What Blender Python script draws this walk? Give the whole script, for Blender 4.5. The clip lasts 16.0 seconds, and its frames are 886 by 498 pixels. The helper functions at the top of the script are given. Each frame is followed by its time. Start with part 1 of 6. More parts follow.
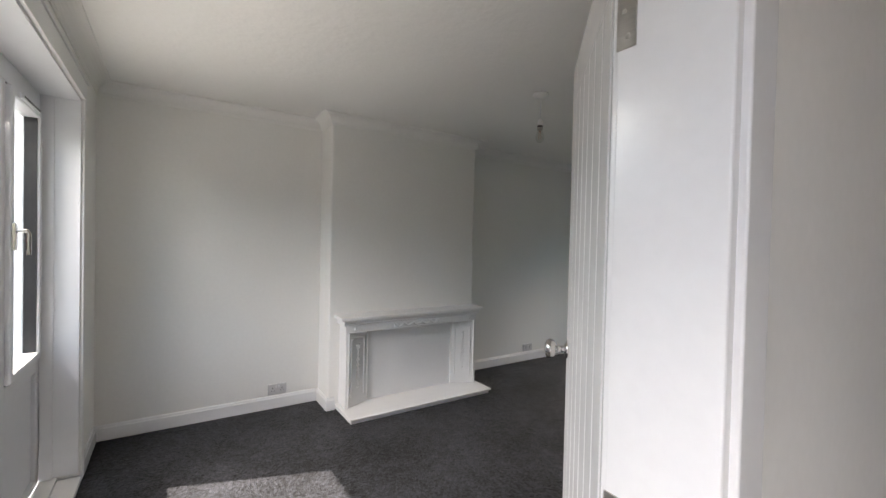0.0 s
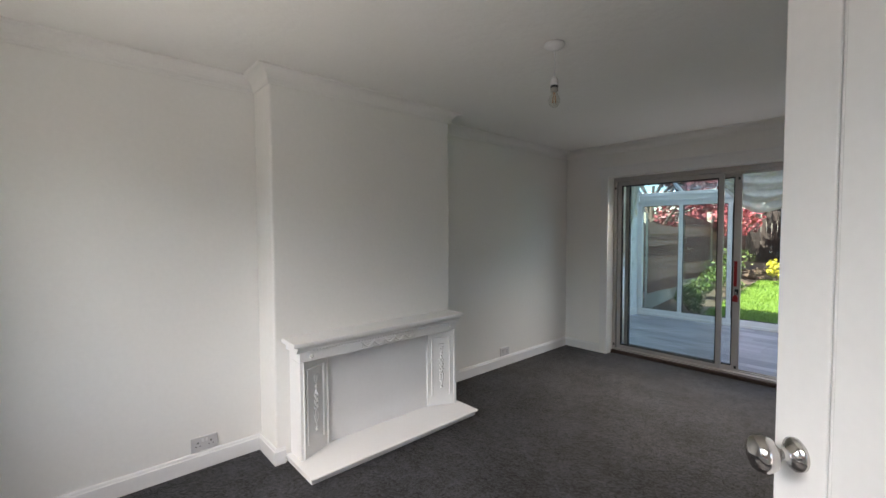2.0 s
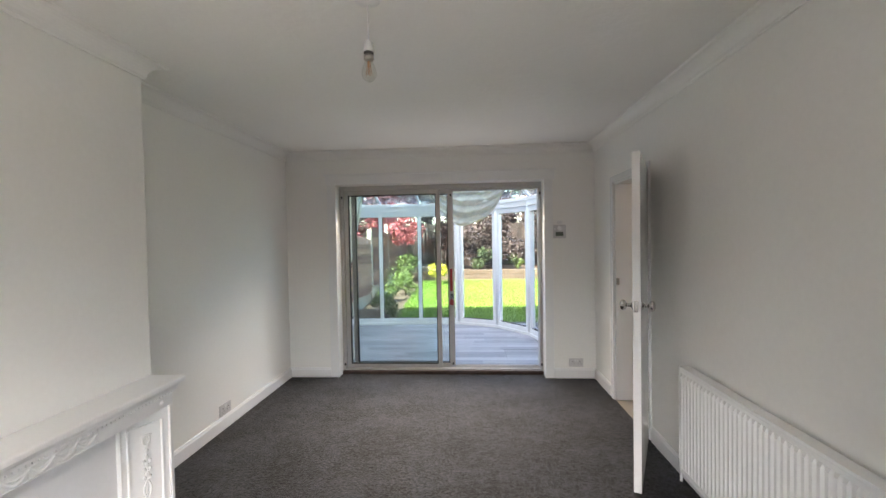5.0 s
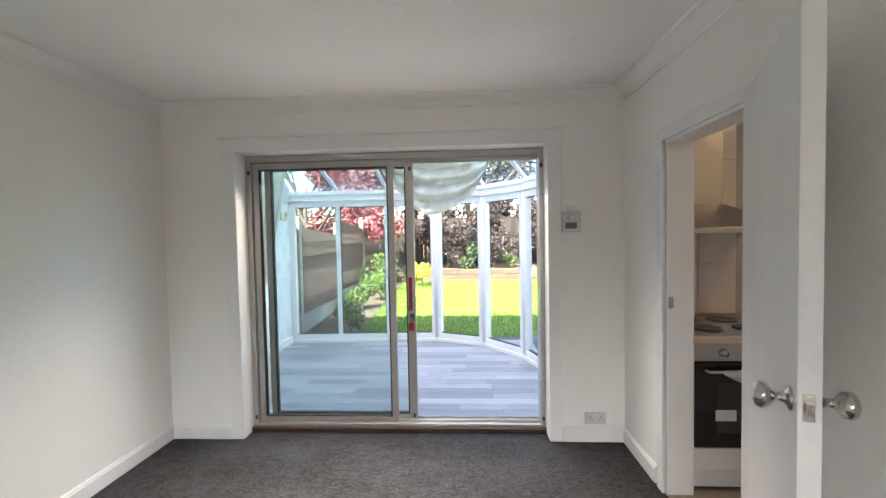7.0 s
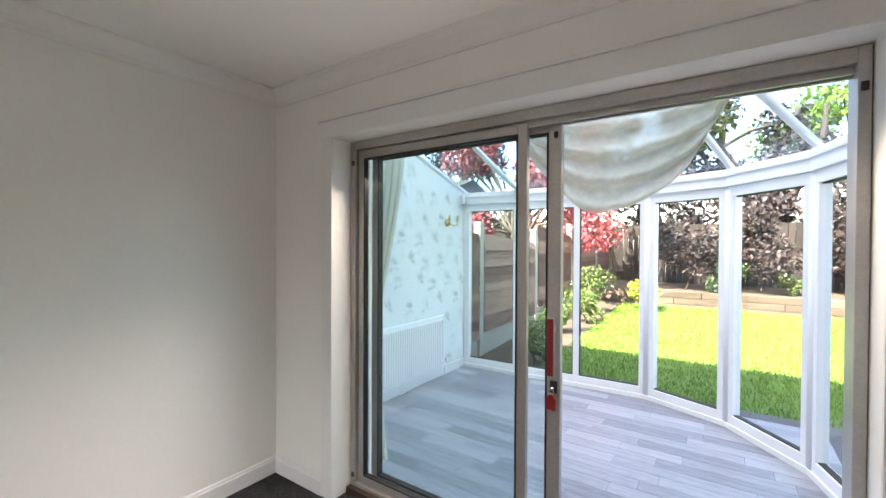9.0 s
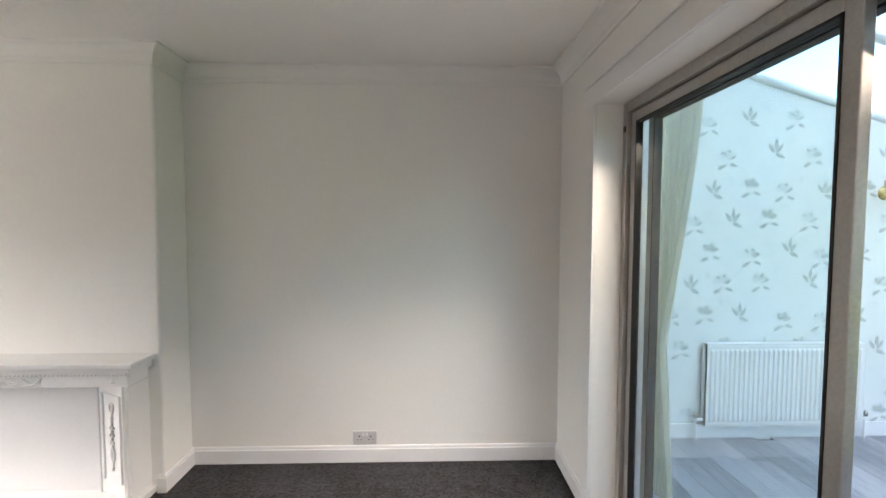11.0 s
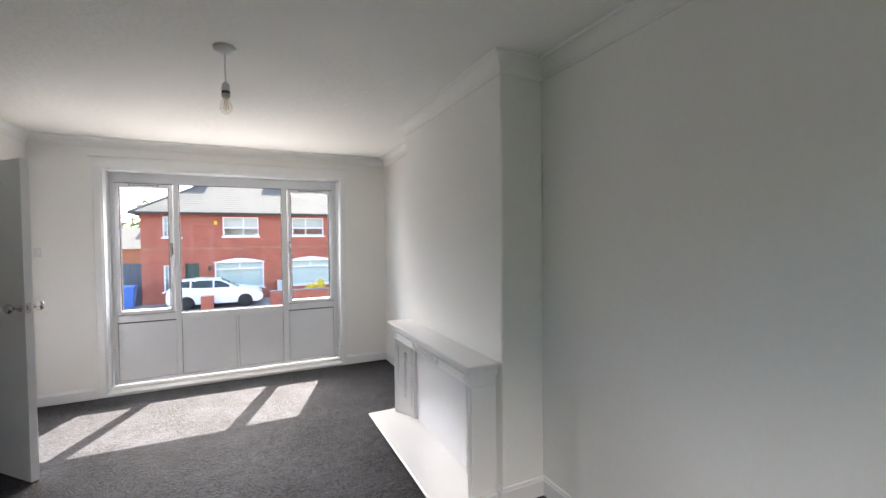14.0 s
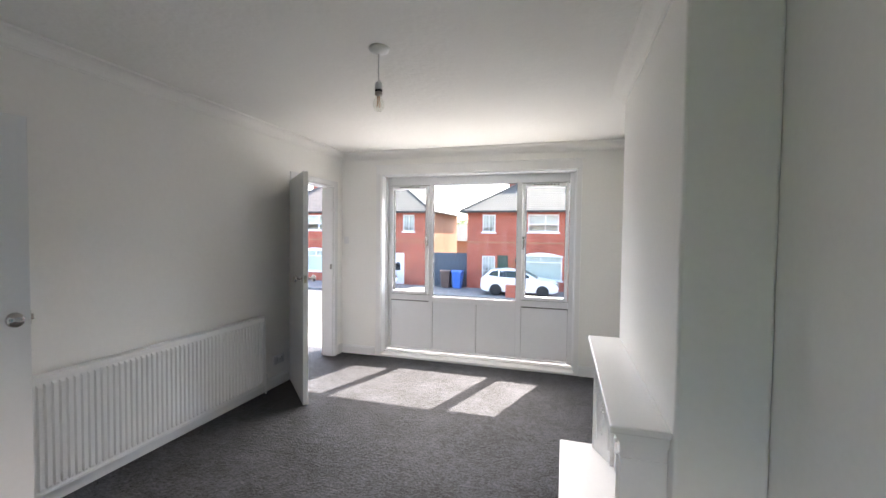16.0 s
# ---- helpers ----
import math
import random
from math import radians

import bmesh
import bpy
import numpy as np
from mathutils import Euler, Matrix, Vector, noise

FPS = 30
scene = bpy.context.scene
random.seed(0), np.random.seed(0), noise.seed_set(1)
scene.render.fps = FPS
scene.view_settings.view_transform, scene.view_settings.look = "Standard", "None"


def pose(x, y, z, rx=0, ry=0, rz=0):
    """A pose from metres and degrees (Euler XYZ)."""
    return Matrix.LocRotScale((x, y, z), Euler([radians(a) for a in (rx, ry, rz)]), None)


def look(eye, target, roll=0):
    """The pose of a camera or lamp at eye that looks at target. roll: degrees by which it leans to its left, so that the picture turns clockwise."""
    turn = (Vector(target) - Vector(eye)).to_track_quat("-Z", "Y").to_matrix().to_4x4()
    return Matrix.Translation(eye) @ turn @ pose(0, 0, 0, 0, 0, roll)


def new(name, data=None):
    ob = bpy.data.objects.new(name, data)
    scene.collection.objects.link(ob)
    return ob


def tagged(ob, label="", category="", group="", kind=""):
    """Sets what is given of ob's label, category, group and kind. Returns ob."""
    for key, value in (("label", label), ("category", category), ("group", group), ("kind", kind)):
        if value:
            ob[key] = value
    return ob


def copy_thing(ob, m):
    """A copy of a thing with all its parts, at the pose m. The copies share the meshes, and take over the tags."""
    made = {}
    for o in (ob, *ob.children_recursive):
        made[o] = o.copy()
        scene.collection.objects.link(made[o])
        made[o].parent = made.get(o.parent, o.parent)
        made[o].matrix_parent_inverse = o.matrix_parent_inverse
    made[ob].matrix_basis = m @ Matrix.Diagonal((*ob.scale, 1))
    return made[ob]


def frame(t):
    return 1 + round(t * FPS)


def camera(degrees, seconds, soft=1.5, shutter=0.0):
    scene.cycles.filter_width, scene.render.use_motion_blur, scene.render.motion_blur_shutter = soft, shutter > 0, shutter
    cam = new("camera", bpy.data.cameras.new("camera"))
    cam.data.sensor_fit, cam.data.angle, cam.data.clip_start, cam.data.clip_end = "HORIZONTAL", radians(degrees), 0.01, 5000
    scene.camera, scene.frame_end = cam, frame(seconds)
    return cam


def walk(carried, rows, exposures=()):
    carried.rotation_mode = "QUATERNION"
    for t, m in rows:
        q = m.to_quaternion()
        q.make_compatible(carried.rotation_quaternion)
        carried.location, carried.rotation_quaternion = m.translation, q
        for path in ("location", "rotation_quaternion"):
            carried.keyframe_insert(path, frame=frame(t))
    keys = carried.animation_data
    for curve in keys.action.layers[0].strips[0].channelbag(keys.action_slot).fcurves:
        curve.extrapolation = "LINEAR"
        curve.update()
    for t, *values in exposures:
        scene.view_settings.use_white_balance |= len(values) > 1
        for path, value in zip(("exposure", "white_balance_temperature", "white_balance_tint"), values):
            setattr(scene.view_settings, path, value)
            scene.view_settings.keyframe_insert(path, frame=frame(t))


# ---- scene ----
cam = camera(93.8, 16.0)
# seconds, stops, kelvin, tint
EXPOSURES = [(0.0, 2.25, 7150, 15), (1.5, 2.35, 7200, 15), (3.5, 3.1, 7400, 16), (4.5, 3.25, 7500, 16), (7.0, 3.65, 7500, 16), (8.0, 3.6, 7600, 17), (10.5, 3.5, 7700, 18), (11.5, 3.62, 7600, 18), (12.5, 3.35, 7200, 17), (13.5, 3.05, 7000, 16), (14.5, 3.1, 7000, 16), (16.0, 3.2, 7000, 16)]
PATH = [
    (0, (3.615, 0.423, 1.407), (1.944, 1.522, 1.374), 1.3),
    (0.5, (3.434, 0.482, 1.417), (1.649, 1.383, 1.368), 1.0),
    (1, (3.275, 0.564, 1.452), (1.466, 1.414, 1.378), 0.4),
    (1.5, (3.104, 0.611, 1.451), (1.394, 1.644, 1.37), 0.1),
    (2, (2.848, 0.594, 1.447), (1.365, 1.934, 1.364), -0.2),
    (2.5, (2.618, 0.566, 1.439), (1.431, 2.174, 1.374), -0.6),
    (3, (2.416, 0.65, 1.455), (1.552, 2.453, 1.394), -0.5),
    (3.5, (2.264, 0.702, 1.47), (1.7, 2.621, 1.417), -0.7),
    (4, (2.106, 0.709, 1.477), (1.78, 2.682, 1.441), -0.8),
    (4.5, (1.979, 0.743, 1.479), (1.822, 2.737, 1.436), -1.0),
    (7, (2.18, 2.373, 1.462), (2.071, 4.368, 1.393), -1.1),
    (7.5, (2.256, 2.792, 1.481), (2.008, 4.774, 1.379), -1.2),
    (8, (2.26, 3.116, 1.471), (1.798, 5.061, 1.414), -0.7),
    (10.5, (2.63, 4.327, 1.479), (0.694, 4.82, 1.398), 0.2),
    (11, (2.567, 4.473, 1.473), (0.571, 4.528, 1.373), 0.1),
    (11.5, (2.437, 4.611, 1.502), (0.475, 4.239, 1.391), -0.3),
    (12, (2.295, 4.75, 1.441), (0.453, 3.974, 1.365), -1.0),
    (12.5, (2.192, 4.877, 1.444), (0.539, 3.753, 1.374), -1.3),
    (13, (1.984, 4.887, 1.425), (0.576, 3.468, 1.365), -1.3),
    (13.5, (1.771, 4.852, 1.454), (0.63, 3.21, 1.393), -1.1),
    (14, (1.511, 4.868, 1.47), (0.661, 3.058, 1.418), -0.6),
    (14.5, (1.306, 4.863, 1.462), (0.747, 2.943, 1.409), -0.2),
    (15, (1.124, 4.771, 1.428), (0.91, 2.783, 1.376), 0.3),
    (15.5, (0.901, 4.642, 1.445), (1.05, 2.648, 1.389), 0.7),
    (16, (0.645, 4.53, 1.458), (1.208, 2.612, 1.391), 0.7),
]
walk(cam, [(t, look(eye, target, roll)) for t, eye, target, roll in PATH], EXPOSURES)

# ---- world, sun, exposure ----
world = bpy.data.worlds.new("sky")
scene.world = world
world.use_nodes = True
_nt = world.node_tree
_sky = _nt.nodes.new("ShaderNodeTexSky")
_sky.sky_type = "NISHITA"
_sky.sun_disc = False
_sky.sun_elevation = radians(52)
_sky.sun_rotation = radians(199.5)
_sky.air_density, _sky.dust_density, _sky.ozone_density = 1.0, 1.5, 1.0
_nt.nodes["Background"].inputs["Strength"].default_value = 0.15
_nt.links.new(_sky.outputs[0], _nt.nodes["Background"].inputs["Color"])
sun = new("sun", bpy.data.lights.new("sun", "SUN"))
sun.data.energy, sun.data.angle, sun.data.color = 3.7, radians(0.6), (1.0, 0.97, 0.93)
sun.matrix_world = look((-2.6, -7.35, 10), (0, 0, 0))


def window_light(name, place, direction, size, watts, spread, color=(1.0, 0.97, 0.93)):
    """Daylight entering by an opening, in place of the sky's own."""
    d = bpy.data.lights.new(name, "AREA")
    d.shape, d.size, d.size_y, d.energy, d.spread, d.color = "RECTANGLE", *size, watts, radians(spread), color
    o = new(name, d)
    p = Vector(place)
    o.matrix_world = look(p, p + Vector(direction))
    return o


window_light("daylight_front_low", (1.64, -0.13, 1.0), (0, 0.5, 0.87), (2.05, 0.5), 0.7, 84)
window_light("daylight_front_high", (1.64, -0.13, 1.9), (0, 0.5, -0.87), (2.05, 0.3), 1.5, 80)
window_light("daylight_front_sky", (1.64, -1.6, 2.8), (0, 0.93, -0.37), (3.2, 0.9), 19.0, 120, (1.0, 0.95, 0.88))
window_light("daylight_patio_low", (1.65, 5.37, 0.95), (0, -0.5, 0.87), (2.05, 0.4), 0.15, 80)
window_light("daylight_patio_high", (1.65, 5.37, 1.9), (0, -0.5, -0.87), (2.05, 0.3), 3.5, 80, (1.0, 0.92, 0.82))
window_light("daylight_roof", (1.4, 6.75, 2.98), (0, 0.0, -1), (2.6, 1.9), 4.5, 130, (1.0, 0.97, 0.92))
window_light("daylight_hall", (3.93, -0.1, 1.9), (0, 0.5, -0.87), (0.8, 0.3), 1.6, 80)
window_light("kitchen_ceiling_light", (4.5, 4.2, 2.40), (0, 0, -1), (0.3, 0.3), 0.45, 170, (1.0, 0.72, 0.5))


# ---- materials ----
def base_mat(name, color, rough=0.6, metal=0.0):
    m = bpy.data.materials.new(name)
    m.use_nodes = True
    p = m.node_tree.nodes["Principled BSDF"]
    p.inputs["Base Color"].default_value = (*color, 1)
    p.inputs["Roughness"].default_value = rough
    p.inputs["Metallic"].default_value = metal
    return m, m.node_tree, p


def noisy(name, c1, c2, scale=8.0, rough=0.6, metal=0.0, bump=0.0, bump_scale=60.0, fine=None, rvar=0.0, stretch=(1, 1, 1), detail=4.0, dist=0.01, rand=0.0):
    """Two-scale mottled colour, with bump and gloss variation, at real size."""
    m, nt, p = base_mat(name, c1, rough, metal)
    tc = nt.nodes.new("ShaderNodeTexCoord")
    mp = nt.nodes.new("ShaderNodeMapping")
    mp.inputs["Scale"].default_value = stretch
    nt.links.new(tc.outputs["Object"], mp.inputs["Vector"])
    n1 = nt.nodes.new("ShaderNodeTexNoise")
    n1.inputs["Scale"].default_value = scale
    n1.inputs["Detail"].default_value = detail
    nt.links.new(mp.outputs[0], n1.inputs["Vector"])
    n2 = nt.nodes.new("ShaderNodeTexNoise")
    n2.inputs["Scale"].default_value = fine or scale * 9
    n2.inputs["Detail"].default_value = 3
    nt.links.new(mp.outputs[0], n2.inputs["Vector"])
    add = nt.nodes.new("ShaderNodeMath")
    add.operation = "MULTIPLY_ADD"
    add.inputs[1].default_value = 0.55
    nt.links.new(n2.outputs[0], add.inputs[0])
    half = nt.nodes.new("ShaderNodeMath")
    half.operation = "MULTIPLY"
    half.inputs[1].default_value = 0.55
    nt.links.new(n1.outputs[0], half.inputs[0])
    nt.links.new(half.outputs[0], add.inputs[2])
    fac = add.outputs[0]
    if rand:
        oi = nt.nodes.new("ShaderNodeObjectInfo")
        ra = nt.nodes.new("ShaderNodeMath")
        ra.operation = "MULTIPLY_ADD"
        ra.inputs[1].default_value = rand
        nt.links.new(oi.outputs["Random"], ra.inputs[0])
        nt.links.new(fac, ra.inputs[2])
        sb = nt.nodes.new("ShaderNodeMath")
        sb.operation = "SUBTRACT"
        sb.inputs[1].default_value = rand * 0.5
        nt.links.new(ra.outputs[0], sb.inputs[0])
        fac = sb.outputs[0]
    rp = nt.nodes.new("ShaderNodeValToRGB")
    rp.color_ramp.elements[0].position, rp.color_ramp.elements[1].position = 0.3, 0.75
    rp.color_ramp.elements[0].color, rp.color_ramp.elements[1].color = (*c1, 1), (*c2, 1)
    nt.links.new(fac, rp.inputs[0])
    nt.links.new(rp.outputs[0], p.inputs["Base Color"])
    if rvar:
        rr = nt.nodes.new("ShaderNodeMath")
        rr.operation = "MULTIPLY_ADD"
        rr.inputs[1].default_value, rr.inputs[2].default_value = rvar, rough - rvar / 2
        nt.links.new(n1.outputs[0], rr.inputs[0])
        nt.links.new(rr.outputs[0], p.inputs["Roughness"])
    if bump:
        n3 = nt.nodes.new("ShaderNodeTexNoise")
        n3.inputs["Scale"].default_value = bump_scale
        n3.inputs["Detail"].default_value = 4
        nt.links.new(mp.outputs[0], n3.inputs["Vector"])
        b = nt.nodes.new("ShaderNodeBump")
        b.inputs["Strength"].default_value, b.inputs["Distance"].default_value = bump, dist
        nt.links.new(n3.outputs[0], b.inputs["Height"])
        nt.links.new(b.outputs[0], p.inputs["Normal"])
    return m


def glass_mat(name, tint=(0.93, 0.97, 0.96), gloss=1.0):
    m = bpy.data.materials.new(name)
    m.use_nodes = True
    nt = m.node_tree
    nt.nodes.remove(nt.nodes["Principled BSDF"])
    tr, gl = nt.nodes.new("ShaderNodeBsdfTransparent"), nt.nodes.new("ShaderNodeBsdfGlossy")
    tr.inputs[0].default_value = (*tint, 1)
    gl.inputs["Roughness"].default_value = 0.01
    fr, mx = nt.nodes.new("ShaderNodeLayerWeight"), nt.nodes.new("ShaderNodeMixShader")
    pw, sc = nt.nodes.new("ShaderNodeMath"), nt.nodes.new("ShaderNodeMath")
    pw.operation, sc.operation = "POWER", "MULTIPLY_ADD"
    pw.inputs[1].default_value = 4.5
    sc.inputs[1].default_value, sc.inputs[2].default_value = 0.6 * gloss, 0.022 * gloss
    nt.links.new(fr.outputs["Facing"], pw.inputs[0])
    nt.links.new(pw.outputs[0], sc.inputs[0])
    nt.links.new(sc.outputs[0], mx.inputs[0])
    nt.links.new(tr.outputs[0], mx.inputs[1])
    nt.links.new(gl.outputs[0], mx.inputs[2])
    nt.links.new(mx.outputs[0], nt.nodes["Material Output"].inputs["Surface"])
    return m


def sheer_mat(name, color, open_part):
    """Thin translucent cloth with a fine lace pattern."""
    m, nt, p = base_mat(name, color, 0.9)
    out = nt.nodes["Material Output"]
    tl, tr = nt.nodes.new("ShaderNodeBsdfTranslucent"), nt.nodes.new("ShaderNodeBsdfTransparent")
    tl.inputs[0].default_value = (*color, 1)
    m1, m2 = nt.nodes.new("ShaderNodeMixShader"), nt.nodes.new("ShaderNodeMixShader")
    m1.inputs[0].default_value = 0.5
    nt.links.new(p.outputs[0], m1.inputs[1])
    nt.links.new(tl.outputs[0], m1.inputs[2])
    tc, vo = nt.nodes.new("ShaderNodeTexCoord"), nt.nodes.new("ShaderNodeTexNoise")
    vo.inputs["Scale"].default_value = 28
    nt.links.new(tc.outputs["Object"], vo.inputs["Vector"])
    mr = nt.nodes.new("ShaderNodeMapRange")
    mr.inputs["From Min"].default_value, mr.inputs["From Max"].default_value = 0.35, 0.65
    mr.inputs["To Min"].default_value, mr.inputs["To Max"].default_value = open_part * 0.3, open_part
    nt.links.new(vo.outputs[0], mr.inputs[0])
    nt.links.new(mr.outputs[0], m2.inputs[0])
    nt.links.new(m1.outputs[0], m2.inputs[1])
    nt.links.new(tr.outputs[0], m2.inputs[2])
    nt.links.new(m2.outputs[0], out.inputs["Surface"])
    return m


def brick_mat(name, c1, c2, mortar):
    """Brickwork for house fronts across the road: courses in x-z and y-z."""
    m, nt, p = base_mat(name, c1, 0.85)
    tc = nt.nodes.new("ShaderNodeTexCoord")
    sp, cb, ad = nt.nodes.new("ShaderNodeSeparateXYZ"), nt.nodes.new("ShaderNodeCombineXYZ"), nt.nodes.new("ShaderNodeMath")
    nt.links.new(tc.outputs["Object"], sp.inputs[0])
    nt.links.new(sp.outputs[0], ad.inputs[0])
    nt.links.new(sp.outputs[1], ad.inputs[1])
    nt.links.new(ad.outputs[0], cb.inputs[0])
    nt.links.new(sp.outputs[2], cb.inputs[1])
    br = nt.nodes.new("ShaderNodeTexBrick")
    for k, v in (("Color1", c1), ("Color2", c2), ("Mortar", mortar)):
        br.inputs[k].default_value = (*v, 1)
    br.inputs["Scale"].default_value = 1
    br.inputs["Brick Width"].default_value, br.inputs["Row Height"].default_value, br.inputs["Mortar Size"].default_value = 0.225, 0.075, 0.007
    nt.links.new(cb.outputs[0], br.inputs["Vector"])
    no, mx = nt.nodes.new("ShaderNodeTexNoise"), nt.nodes.new("ShaderNodeMix")
    no.inputs["Scale"].default_value = 0.9
    nt.links.new(tc.outputs["Object"], no.inputs["Vector"])
    mx.data_type, mx.blend_type = "RGBA", "MULTIPLY"
    mx.inputs[0].default_value = 0.5
    nt.links.new(br.outputs[0], mx.inputs[6])
    nt.links.new(no.outputs[0], mx.inputs[7])
    nt.links.new(mx.outputs[2], p.inputs["Base Color"])
    bp = nt.nodes.new("ShaderNodeBump")
    bp.inputs["Strength"].default_value, bp.inputs["Distance"].default_value, bp.invert = 0.6, 0.01, True
    nt.links.new(br.outputs["Fac"], bp.inputs["Height"])
    nt.links.new(bp.outputs[0], p.inputs["Normal"])
    return m


def carpet_mat():
    """Twist pile: tufts, brushed patches of a few centimetres and broad footmarks."""
    m, nt, p = base_mat("grey_twist_carpet", (0.05, 0.05, 0.055), 0.62)
    p.inputs["Specular IOR Level"].default_value = 0.25
    p.inputs["Sheen Weight"].default_value = 0.05
    p.inputs["Sheen Roughness"].default_value = 0.5
    tc = nt.nodes.new("ShaderNodeTexCoord")
    total = None
    for sc, det, rough, w in ((2.2, 4, 0.6, 0.22), (15, 5, 0.75, 0.3), (52, 3, 0.75, 0.48)):
        n = nt.nodes.new("ShaderNodeTexNoise")
        n.inputs["Scale"].default_value, n.inputs["Detail"].default_value, n.inputs["Roughness"].default_value = sc, det, rough
        nt.links.new(tc.outputs["Object"], n.inputs["Vector"])
        k = nt.nodes.new("ShaderNodeMath")
        k.operation = "MULTIPLY_ADD"
        k.inputs[1].default_value, k.inputs[2].default_value = w, 0.0
        nt.links.new(n.outputs[0], k.inputs[0])
        if total is not None:
            nt.links.new(total, k.inputs[2])
        total = k.outputs[0]
    rp = nt.nodes.new("ShaderNodeValToRGB")
    rp.color_ramp.elements[0].position, rp.color_ramp.elements[1].position = 0.44, 0.61
    rp.color_ramp.elements[0].color, rp.color_ramp.elements[1].color = (0.002, 0.0021, 0.0025, 1), (0.062, 0.065, 0.077, 1)
    nt.links.new(total, rp.inputs[0])
    nt.links.new(rp.outputs[0], p.inputs["Base Color"])
    bp = nt.nodes.new("ShaderNodeBump")
    bp.inputs["Strength"].default_value, bp.inputs["Distance"].default_value = 1.0, 0.03
    nt.links.new(total, bp.inputs["Height"])
    nt.links.new(bp.outputs[0], p.inputs["Normal"])
    return m


M_WALL = noisy("matt_white_emulsion", (0.82, 0.81, 0.78), (0.86, 0.85, 0.82), 1.3, 0.75, bump=0.12, bump_scale=35, fine=40, dist=0.004)
M_CEIL = noisy("textured_ceiling_paint", (0.82, 0.81, 0.785), (0.86, 0.85, 0.825), 2.0, 0.85, bump=0.32, bump_scale=22, fine=60, dist=0.012)
M_GLOSS = noisy("white_gloss_paint", (0.78, 0.78, 0.78), (0.82, 0.82, 0.82), 3, 0.22, bump=0.06, bump_scale=18, fine=50, rvar=0.15, dist=0.004)
M_SATIN = noisy("white_satin_paint", (0.78, 0.78, 0.78), (0.83, 0.83, 0.82), 4, 0.38, bump=0.05, bump_scale=30, fine=70, rvar=0.15, dist=0.003)
M_UPVC = noisy("white_upvc", (0.8, 0.81, 0.83), (0.83, 0.84, 0.86), 2, 0.3, rvar=0.1)
M_GASKET = noisy("black_rubber_gasket", (0.015, 0.015, 0.017), (0.03, 0.03, 0.03), 20, 0.7)
M_CARPET = carpet_mat()
M_CHROME = noisy("polished_chrome", (0.5, 0.48, 0.46), (0.58, 0.56, 0.54), 12, 0.1, 1.0, rvar=0.1)
M_STEEL = noisy("brushed_stainless_steel", (0.42, 0.39, 0.36), (0.55, 0.52, 0.48), 6, 0.32, 1.0, stretch=(1, 1, 30), rvar=0.15)
M_ALU = noisy("weathered_aluminium", (0.4, 0.385, 0.37), (0.52, 0.505, 0.49), 5, 0.42, 0.7, rvar=0.2, fine=90)
M_RUST = noisy("rust_brown_track", (0.018, 0.009, 0.007), (0.06, 0.038, 0.03), 25, 0.8, bump=0.3, bump_scale=90)
M_RED = noisy("red_plastic", (0.26, 0.006, 0.008), (0.36, 0.012, 0.014), 20, 0.35)
M_PLASTIC = noisy("white_plastic", (0.72, 0.72, 0.72), (0.77, 0.77, 0.77), 10, 0.35)
M_GREYP = noisy("pale_grey_socket_plate", (0.56, 0.55, 0.55), (0.62, 0.61, 0.61), 10, 0.3, 0.0)
M_DARK = noisy("black_plastic", (0.02, 0.02, 0.02), (0.035, 0.035, 0.035), 10, 0.4)
M_LCD = noisy("grey_green_display", (0.1, 0.12, 0.1), (0.14, 0.16, 0.13), 5, 0.15)
M_GLASS = glass_mat("window_glass")
M_PATIO = glass_mat("patio_glass", (0.9, 0.95, 0.95), 1.0)
M_ROOFGLASS = glass_mat("blue_tinted_roof_glass", (0.66, 0.75, 0.78))
M_BULB = glass_mat("bulb_glass", (0.95, 0.95, 0.93))
M_AMBER = noisy("amber_filament", (0.5, 0.2, 0.03), (0.6, 0.26, 0.05), 30, 0.4)
M_WPAPER = noisy("pale_blue_white_wallpaper", (0.76, 0.79, 0.78), (0.8, 0.83, 0.82), 6, 0.7, bump=0.05, bump_scale=150, dist=0.002)
M_MOTIF = noisy("silver_grey_print", (0.4, 0.43, 0.42), (0.56, 0.6, 0.59), 30, 0.55)
M_MOTIF2 = noisy("pale_silver_print", (0.62, 0.67, 0.67), (0.7, 0.75, 0.75), 30, 0.55)
M_PLANK = noisy("grey_washed_laminate", (0.16, 0.17, 0.195), (0.37, 0.37, 0.41), 1.6, 0.34, bump=0.08, bump_scale=12, fine=9, stretch=(1.5, 14, 1), rvar=0.12, rand=0.4, dist=0.002)
M_JOINT = noisy("dark_joint", (0.06, 0.06, 0.065), (0.09, 0.09, 0.09), 20, 0.8)
M_CREAM = sheer_mat("cream_voile", (0.68, 0.64, 0.55), 0.16)
M_DRAPE = sheer_mat("cream_curtain_cloth", (0.78, 0.76, 0.66), 0.08)
M_GOLD = noisy("aged_brass", (0.6, 0.42, 0.18), (0.7, 0.52, 0.25), 20, 0.3, 1.0)
M_TILE = noisy("cream_ceramic_tile", (0.66, 0.6, 0.55), (0.72, 0.66, 0.61), 6, 0.16, rvar=0.08, rand=0.2)
M_GROUT = noisy("grey_grout", (0.35, 0.33, 0.31), (0.42, 0.4, 0.38), 30, 0.9)
M_WORK = noisy("oak_effect_worktop_edge", (0.5, 0.4, 0.32), (0.62, 0.52, 0.43), 8, 0.4, stretch=(1, 12, 12))
M_BLACKGLASS = noisy("black_oven_glass", (0.006, 0.006, 0.007), (0.012, 0.012, 0.012), 5, 0.06)
